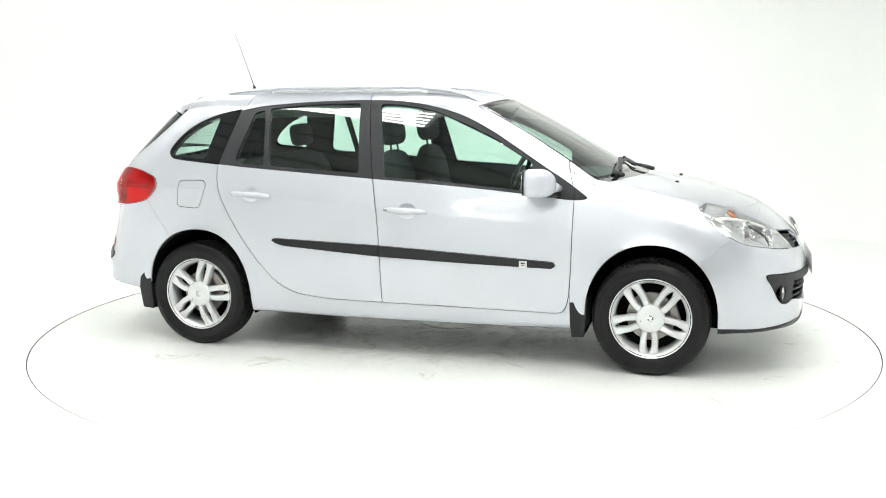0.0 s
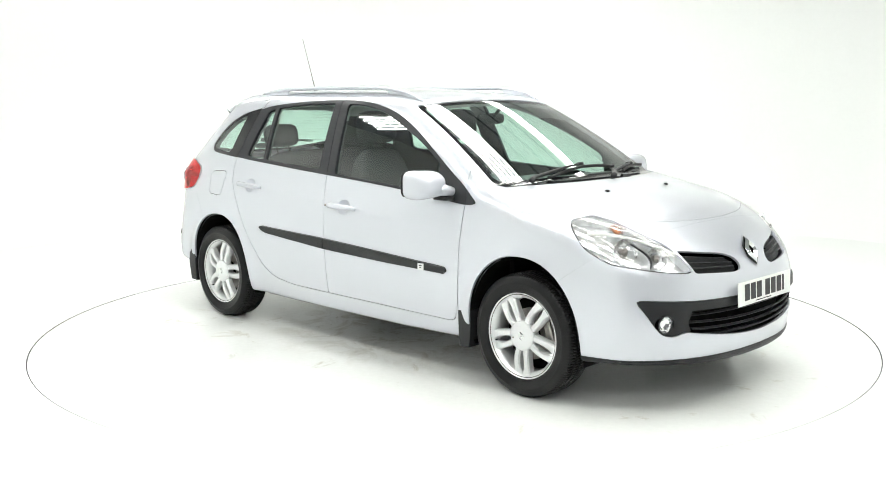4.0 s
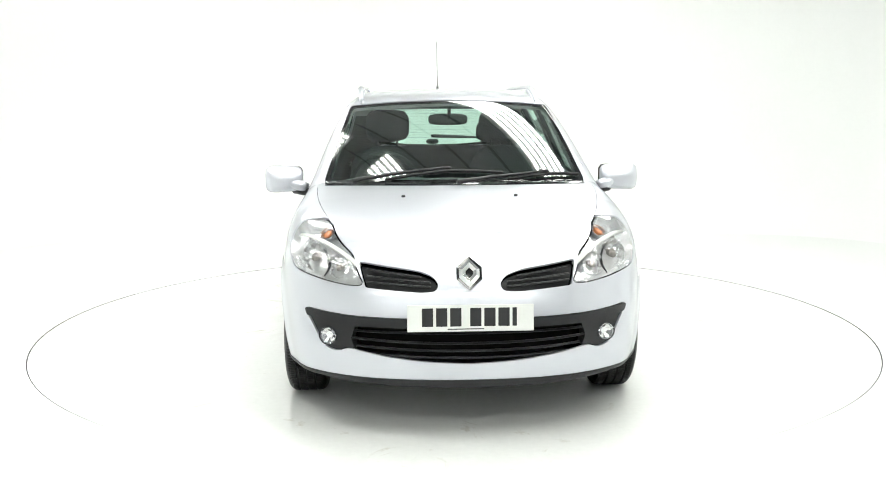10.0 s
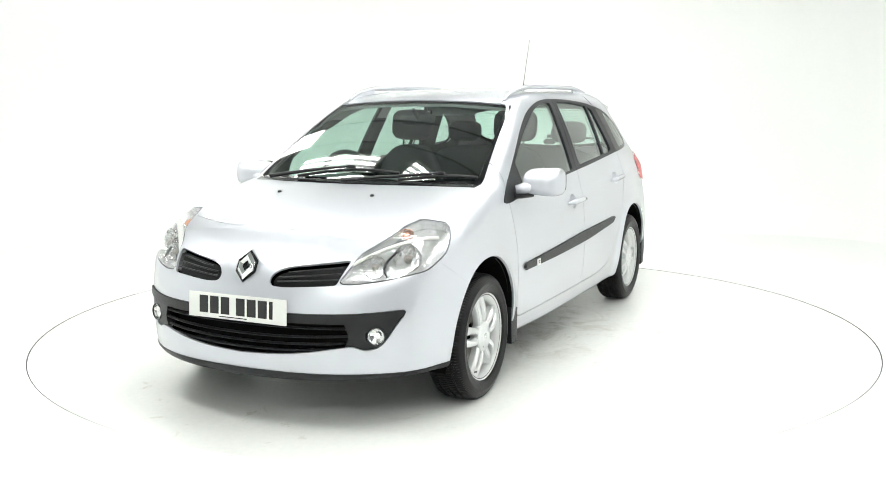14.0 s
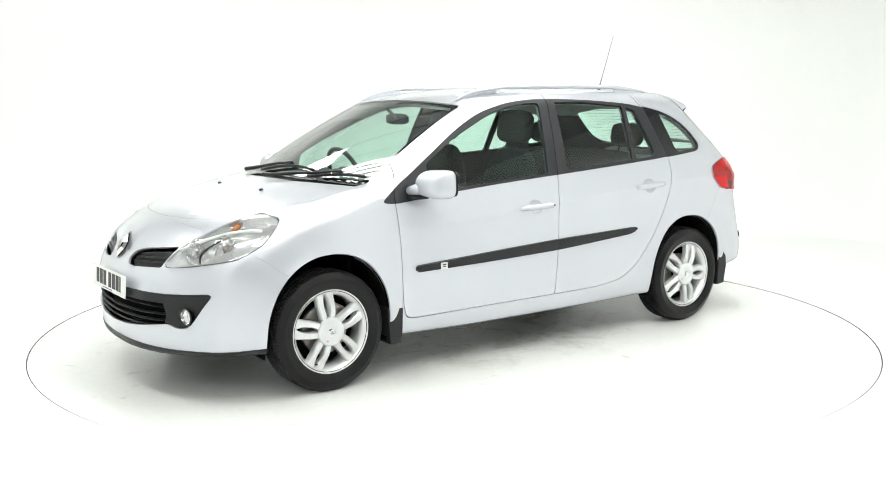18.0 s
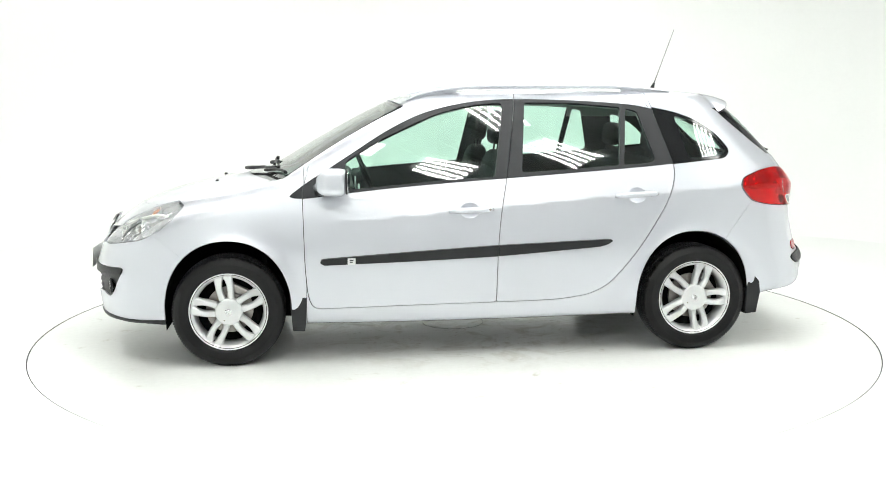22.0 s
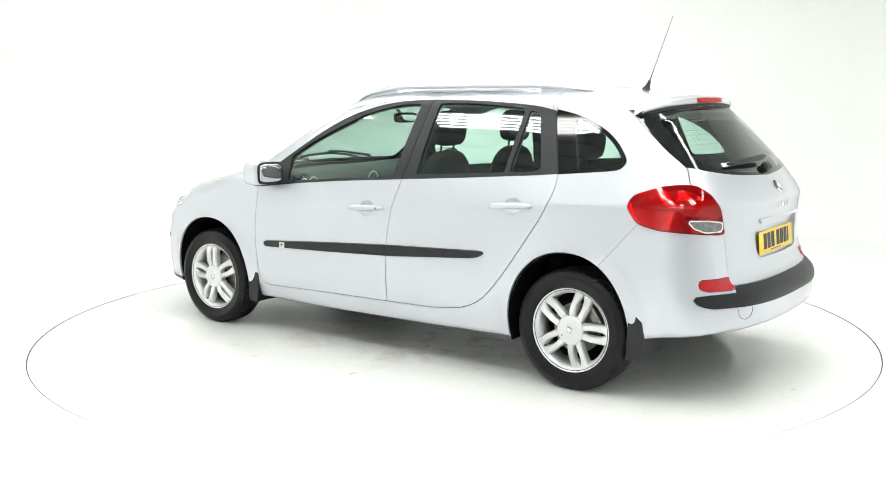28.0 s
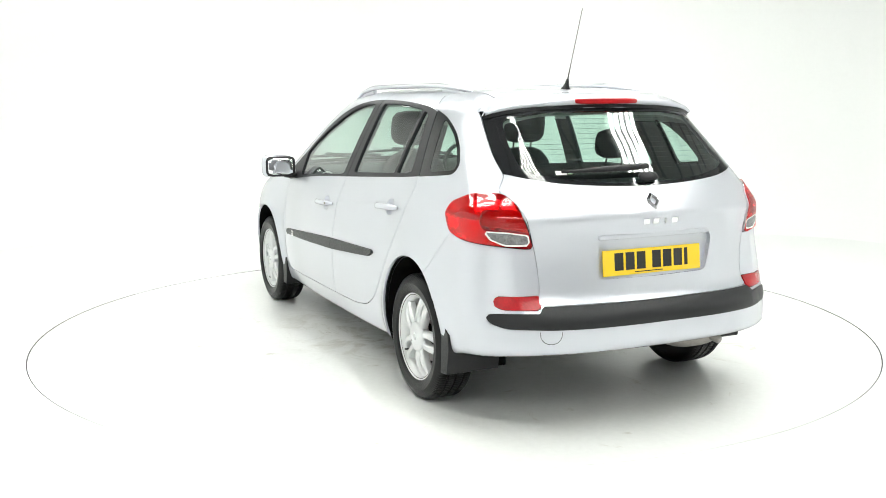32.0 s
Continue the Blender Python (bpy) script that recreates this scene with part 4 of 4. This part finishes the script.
# spoiler, high brake light, rear wiper
def spoiler():
    top, under = bmesh.new(), bmesh.new()
    rows, lows = [], []
    for y in np.linspace(-.572, .572, 45):
        y = float(y)
        f = abs(y) / .572
        end = -1.640 + .055 * f ** 2 + .06 * f ** 5
        start = -1.43 - .055 * f ** 6
        z0 = skin_at("z", 1.6, .9, x=start, y=y)[0].z
        zt = 1.410 - .036 * f ** 2 - .022 * f ** 8
        row = []
        for t in (0, .12, .3, .5, .7, .86, .96):
            x = start + (end - start) * t
            z = skin_at("z", 1.6, .9, x=x, y=y)[0].z
            row.append((x, max(z + .0015, z0 + (zt - z0) * t ** 1.15 + .006 * math.sin(math.pi * t) * (1 - f ** 4))))
        thick = .026 - .010 * f ** 2
        row += [(end, zt - .004), (end - .001, zt - thick * .6), (end + .008, zt - thick)]
        rows.append([top.verts.new((x, y, z)) for x, z in row])
        g, _ = skin_at("x", -2.3, -1, y=y, z=zt - thick - .016)
        lows.append([under.verts.new(v) for v in ((end + .008, y, zt - thick), (end * .6 + g.x * .4 + .004, y, zt - thick - .002), (g.x + .004, y, g.z))])
    for bm, rr in ((top, rows), (under, lows)):
        for a, b in zip(rr, rr[1:]):
            for j in range(len(a) - 1):
                bm.faces.new((a[j], b[j], b[j + 1], a[j + 1]))
        bmesh.ops.recalc_face_normals(bm, faces=bm.faces)
    ob = part("spoiler", top, PAINT, PIECES_EXTRA["gate"], "silver roof spoiler over the rear window", True)
    part("spoiler_underside", under, BLACK, ob, "black underside of the spoiler", True)
    return ob


def sticker(y, z, w, h, mat, label):
    q, qn = skin_at("x", -2.4, -1, y=y, z=z)
    b = block(w, h, .0006)
    b.transform(facing(q + qn * .0005, qn))
    return part("sticker", b, mat, PIECES_EXTRA["gate"], label)


WINDOW_GREEN = material("green_sticker", (.35, .50, .34), rough=.4)
sticker(.385, 1.095, .05, .022, WHITEPLATE, "small pale sticker in the rear window")
sticker(.345, 1.097, .022, .022, WINDOW_GREEN, "small green sticker in the rear window")
arc = []
for t in np.linspace(0, math.pi, 13):
    q, qn = skin_at("x", -2.4, -1, y=float(.533 + .042 * math.cos(t)), z=float(.452 - .052 * math.sin(t) ** .7))
    arc.append(q + qn * .0003)
part("tow_eye_cover", tube(arc, .0014, 5), SATIN, PIECES_EXTRA["rear_bumper"], "round joint of the towing eye cover")
SPOILER = spoiler()
part("high_brake_light", soft_block(.03, .345, .026, 6, 10, (-1.6285, 0, 1.3975), (0, 0, 0)), RED, SPOILER, "red high-level brake light", True)
GATE_OB = PIECES_EXTRA["gate"]
pv, nv = skin_at("x", -2.3, 0, y=-.02, z=1.062)
w = part("rear_wiper", soft_block(.10, .045, .03, 3, 10, (0, 0, 0)), BLACK, GATE_OB, "black rear wiper", True)
w.matrix_basis = facing(pv + nv * .012, nv)
pts = []
for t in np.linspace(0, 1, 9):
    q, qn = skin_at("x", -2.3, 0, y=float(-.03 + .42 * t), z=float(1.095 - .005 * t))
    pts.append(q + qn * (.030 - .014 * t))
inv = w.matrix_basis.inverted()
part("wiper_arm", tube([inv @ v for v in pts], [.014, .016, .016, .015, .014, .012, .010, .008, .006], 8, .8), BLACK, w, "", True)

for i in range(11):
    z = 1.108 + .0215 * i
    pts = []
    for y in np.linspace(-.50, .50, 13):
        q, qn = skin_at("x", -2.3, 0, y=float(y), z=z)
        pts.append(q - qn * .005)
    part("heating_wire", tube(pts, .0006, 4), TRIM, GATE_OB)

# front wipers and washer jets
def on_screen(ys, zs, lift, n):
    out = []
    for y in np.linspace(ys[0], ys[-1], n):
        q, qn = skin_at("x", 1.5, 0, y=float(y), z=float(np.interp(y, ys, zs)))
        out.append(q + qn * lift)
    return out


for ys, zs, arm_y, arm_z in (((-.36, -.2, -.05, .1, .24), (.998, 1.024, 1.040, 1.038, 1.028), (-.52, -.375, -.18, -.05), (.984, 1.010, 1.036, 1.046)),
                             ((.26, .36, .45, .54, .64), (.998, 1.010, 1.017, 1.018, 1.012), (0, .12, .3, .45), (.986, .996, 1.012, 1.024))):
    blade = part("wiper", tube(on_screen(ys, zs, .012, 14), .0085, 8), BLACK, CAR, "black windscreen wiper", True)
    part("wiper_arm", tube(on_screen(arm_y, arm_z, .022, 9), [.017, .016, .014, .013, .012, .011, .010, .009, .008], 8, .7), BLACK, blade, "", True)
    q = on_screen(arm_y[-2:], arm_z[-2:], .02, 2)[1]
    part("wiper_joint", soft_block(.02, .06, .02, 4, 6, q), BLACK, blade, "", True)
for y in (-.268, .268):
    q, qn = skin_at("z", 1.3, .5, x=1.375, y=y)
    part("washer_jet", soft_block(.022, .02, .014, 2.5, 6, q + qn * .003), BLACK, CAR, "black washer jet", True)


# headlamp insides, fog lamps, grille slats
def bowl(name, at, way, r, deep, mat, parent, bulb=None):
    n = 20
    cup = lathe([(r, 0), (r * .97, -.003), (r * .90, -deep * .35), (r * .72, -deep * .72), (r * .42, -deep * .95), (0, -deep)], n, "z")
    for v in cup.verts:
        a = math.atan2(v.co.y, v.co.x)
        if r * .3 < v.co.xy.length < r * .93:
            v.co *= 1 + .07 * math.cos(a * n / 2)
    b = part(name, cup, mat, parent, "", False)
    b.matrix_basis = facing(at, way)
    if bulb:
        part("bulb", lathe([(0, -deep * .1), (r * .28, -deep * .2), (r * .3, -deep * .9)], 12, "z"), bulb, b)
    return b


for side in (1, -1):
    hl = PIECES["headlamp", side]
    tl = PIECES["tail_lamp", side]
    for (y, z), r in (((.715, .905), .05),):
        q, qn = skin_at("x", -2.4, -1, y=y * side, z=z)
        bowl("reflector_bowl", q - qn * .006, Vector((-.8, .5 * side, .15)), r, .03, LAMPSILVER, tl)
    for (x, y, z), r in (((1.772, .666, .742), .062), ((1.868, .556, .712), .052)):
        q, qn = skin_at("x", 2.3, .5, y=y * side, z=z)
        way = Vector((.9, .38 * side, .2))
        bowl("reflector_bowl", q - qn * .014 - Vector((.006, 0, 0)), way, r, .045, LAMPSILVER, hl, STEEL)
    q, qn = skin_at("z", 1.2, .4, x=1.672, y=.611 * side)
    bowl("indicator_bowl", q - qn * .012, Vector((.6, .3 * side, .74)), .034, .03, LAMPSILVER, hl)
    part("indicator_bulb", soft_block(.052, .032, .022, 2.6, 6, q - qn * .018, (0, 25, side * 25)), AMBER, hl, "amber indicator bulb", True)
    pts = []
    for t in np.linspace(0, 1, 9):
        x, y = 1.60 + .30 * t, (.735 - .27 * t) * side
        q, qn = skin_at("z", 1.2, .4, x=float(x), y=float(y))
        pts.append(q - qn * .012)
    mid = []
    for t in np.linspace(0, 1, 7):
        q, qn = skin_at("x", 2.3, .5, y=float(.625 - .03 * math.sin(3 * t)) * side, z=float(.775 - .105 * t))
        mid.append(q - qn * .016)
    part("bowl_divider", tube(mid, [.003, .005, .006, .006, .006, .005, .003], 6), SATIN, hl, "dark line between the lamp bowls", True)
    for (y, z), r in (((.672, .742), .014), ((.56, .712), .011)):
        q, qn = skin_at("x", 2.3, .5, y=y * side, z=z)
        part("bulb_hood", soft_block(.02, r * 2, r * 2, 2.5, 8, q - qn * .028), STEEL, hl, "", True)
    part("lamp_divider", tube(pts, .015, 8, .5), WHITEPLATE, hl, "silver bar across the headlamp", True)

BUMPER = PIECES_EXTRA["bumper"]
for side in (1, -1):
    q, qn = skin_at("x", 2.3, 1, y=.598 * side, z=.419)
    way = Vector((.93, .30 * side, .02))
    f = part("fog_lamp", lathe([(.0385, .004), (.041, 0), (.0385, -.006), (.036, -.002)], 28, "z", True), SATIN, BUMPER, "round front fog lamp", True)
    f.matrix_basis = facing(q + qn * .0, way)
    part("reflector", lathe([(.037, -.002), (.031, -.014), (.015, -.022), (0, -.023)], 14, "z"), CHROME, f, "", False)
    part("lens", lathe([(0, .006), (.02, .005), (.037, -.001)], 24, "z"), CLEAR, f, "clear fog lamp lens", True)
for z in (.452, .420, .388, .358):
    half = .49 - .35 * abs(z - .42) if z > .40 else .49 - 1.6 * (.40 - z)
    pts = []
    for y in np.linspace(-half, half, 25):
        q, qn = skin_at("x", 2.3, 1, y=float(y), z=z - .012 * (1 - (y / half) ** 2) if z < .44 else z)
        pts.append(q - Vector((.022, 0, 0)))
    part("grille_slat", tube(pts, .010, 6, .55), BLACK, BUMPER)
for side in (1, -1):
    for z0, z1, y0 in ((.700, .676, .20), (.676, .655, .16), (.653, .638, .16)):
        pts = []
        for t in np.linspace(0, 1, 9):
            y = (.43 + (y0 - .43) * t) * side
            q, qn = skin_at("x", 2.3, 1, y=float(y), z=float(z0 + (z1 - z0) * t))
            pts.append(q - Vector((.018, 0, 0)))
        part("grille_slat", tube(pts, .007, 6, .5), BLACK, BUMPER)
q, qn = skin_at("x", 2.3, 1, y=0, z=.688)
m = facing(q + qn * .004, (.86, 0, .5))
pad = rhombus(.128, .172, .0, .003, .3)
pad.transform(m)
part("badge_pad", pad, PAINT, BUMPER)
em = rhombus(.106, .152, .0, .004, .36)
em.transform(m @ pose(0, 0, .006))
part("badge_back", em, GLOSSBLACK, BUMPER)
em = rhombus(.086, .130, .36, .012, .28)
em.transform(m @ pose(0, 0, .011))
part("badge", em, CHROME, BUMPER, "chrome lozenge badge on the nose")


# number plates with plain bars for their characters
def plate(at, way, mat, parent, label):
    m = facing(at, way)
    pl = block(.520, .111, .004, bevel=.0015)
    pl.transform(m)
    p_ = part("number_plate", pl, mat, parent, label)
    x = -.20
    for i in range(7):
        wide = .018 if i == 6 else .046
        bar = block(wide, .076, .001)
        bar.transform(m @ pose(x + wide / 2, .004, .0026))
        part("character_bar", bar, INK, p_)
        x += wide + (.036 if i == 2 else .012)
    bar = block(.15, .004, .001)
    bar.transform(m @ pose(-.02, -.045, .0026))
    part("maker_bar", bar, INK, p_)


plate((2.094, 0, .523), (.995, 0, .06), WHITEPLATE, BUMPER, "white front number plate with dark bars")
plate((-2.006, 0, .712), (-.995, 0, .09), YELLOWPLATE, GATE_OB, "yellow rear number plate with dark bars")
q, qn = skin_at("x", -2.4, -1, y=0, z=.968)
bd = rhombus(.060, .086, .40, .010, .25)
bd.transform(facing(q + qn * .002, qn))
part("badge", bd, CHROME, GATE_OB, "chrome lozenge badge on the tailgate")
for i, y in enumerate((.055, .005, -.045, -.095)):
    q, qn = skin_at("x", -2.4, -1, y=y, z=.886)
    bar = block(.032 if i != 2 else .008, .024, .004, bevel=.001)
    bar.transform(facing(q + qn * .002, qn))
    part("badge_bar", bar, CHROME, GATE_OB, "small chrome bar on the tailgate")
q, qn = skin_at("x", -2.4, -1, y=0, z=.826)
gb = block(.58, .022, .014, bevel=.006)
gb.transform(facing(q - qn * .006, qn))
part("gate_grip", gb, PAINT, GATE_OB, "silver grip bar over the number plate")


# cabin
def front_seat(y):
    seat = part("front_seat", soft_block(.52, .50, .18, 4, 12, (.10, y, .50)), CLOTH, CAR, "dark cloth front seat", True)

    def lean(c):
        return Vector((c.x - .12 * (c.z + .3), c.y * (1 - .25 * max(0, c.z) / .3), c.z))
    part("backrest", soft_block(.15, .50, .64, 3.5, 14, (-.16, y, .80), (0, 0, 0), lean), CLOTH, seat, "", True)
    part("headrest", soft_block(.10, .275, .195, 4, 12, (-.245, y, 1.245), (0, -8, 0)), CLOTH, seat, "", True)
    for s in (-.06, .06):
        part("headrest_post", tube([(-.22, y + s, 1.05), (-.24, y + s, 1.20)], .006, 8), BLACK, seat)


front_seat(.36), front_seat(-.36)
bench = part("rear_seat", soft_block(.50, 1.26, .18, 5, 12, (-.80, 0, .52)), CLOTH, CAR, "dark cloth rear seat", True)
part("backrest", soft_block(.16, 1.28, .56, 5, 14, (-1.06, 0, .80), (0, -14, 0)), CLOTH, bench, "", True)
for y in (-.40, .40):
    part("headrest", soft_block(.09, .25, .15, 4, 10, (-1.16, y, 1.175), (0, -8, 0)), CLOTH, bench, "", True)
    for s in (-.05, .05):
        part("headrest_post", tube([(-1.12, y + s, 1.02), (-1.15, y + s, 1.13)], .005, 6), BLACK, bench)


def dashboard():
    bm = bmesh.new()
    rows = []
    for y in np.linspace(-.70, .70, 25):
        hump = .045 * math.exp(-((y + .37) / .20) ** 2) + .02 * math.exp(-(y / .15) ** 2)
        prof = [(1.10 - .25 * y * y, .965), (.85, .968 + hump * .5), (.68, .965 + hump), (.60, .935 + hump), (.585, .86), (.62, .70), (.70, .55)]
        rows.append([bm.verts.new((x, float(y), z)) for x, z in prof])
    for a, b in zip(rows, rows[1:]):
        for j in range(len(a) - 1):
            bm.faces.new((a[j], a[j + 1], b[j + 1], b[j]))
    bmesh.ops.recalc_face_normals(bm, faces=bm.faces)
    return part("dashboard", bm, TRIM, CAR, "dark grey dashboard", True)


DASH = dashboard()
for y in (-.62, 0.06, .62):
    v = part("air_vent", lathe([(.045, .004), (.050, 0), (.045, -.006), (.040, 0)], 24, "x", True), ALLOY, DASH, "round silver-rimmed air vent", True)
    v.matrix_basis = pose(.578, y, .905, 0, 180, 0)
sw = part("steering_wheel", lathe([(.185 + .014 * math.cos(a), .014 * math.sin(a)) for a in np.linspace(0, 2 * math.pi, 11)[:-1]], 40, "x", True), BLACK, CAR, "black steering wheel", True)
sw.matrix_basis = pose(.50, -.37, .94, 0, 22, 0)
part("wheel_hub", soft_block(.05, .15, .13, 3, 10), TRIM, sw, "", True)
for a in (0, 90, 180):
    sp = part("wheel_spoke", block(.02, .13, .03, (0, .11, 0), .006), TRIM, sw)
    sp.matrix_basis = pose(0, 0, 0, a + 180, 0, 0)
part("steering_column", tube([(.51, -.37, .935), (.75, -.37, .84)], .05, 12), TRIM, CAR)
rv = part("rear_view_mirror", soft_block(.03, .225, .065, 4, 10, (.36, -.005, 1.295)), BLACK, CAR, "black rear-view mirror", True)
part("mirror_glass", soft_block(.004, .205, .05, 5, 10, (.344, -.005, 1.295)), MIRROR, rv, "", True)
part("mirror_stem", tube([(.37, 0, 1.30), (.43, 0, 1.355)], .010, 8), BLACK, rv)
part("load_cover", block(.70, 1.16, .02, (-1.52, 0, .985), .006), TRIM, CAR, "dark grey load cover behind the rear seat")
part("cabin_floor", block(2.2, 1.40, .03, (-.25, 0, .33), .005), TRIM, CAR)
pipe = part("exhaust_pipe", tube([(.6, -.10, .20), (-.6, -.12, .20), (-1.0, -.15, .24), (-1.25, -.30, .29), (-1.55, -.36, .27)], .026, 10), STEEL, CAR, "dull steel exhaust pipe", True)
part("silencer", soft_block(.44, .26, .14, 4, 12, (-1.70, -.36, .315)), STEEL, pipe, "", True)
part("tail_pipe", tube([(-1.84, -.42, .305), (-1.91, -.43, .302), (-1.96, -.43, .296)], .020, 12), STEEL, pipe, "dull steel tail pipe", True)
part("bulkhead", block(.03, 1.35, .70, (1.10, 0, .60), .005), DARK, CAR)



def motions():
    turns = [(0, -15.64), (2, -29.99), (4, -44.32), (6, -58.61), (8, -72.87), (10, -87.11), (12, -101.31), (14, -115.51), (16, -129.72), (18, -143.94), (20, -158.19),
             (22, -172.49), (24, -186.83), (26, -201.20), (28, -215.61), (30, -230.03), (32, -244.42)]
    walk(TABLE, [(t, pose(DISC_X, DISC_Y, 0, 0, 0, a)) for t, a in turns])
    walk(CAR, [(t, pose(0, 0, 0, 0, 0, a) @ pose(.004, -.022, 0)) for t, a in turns])


motions()
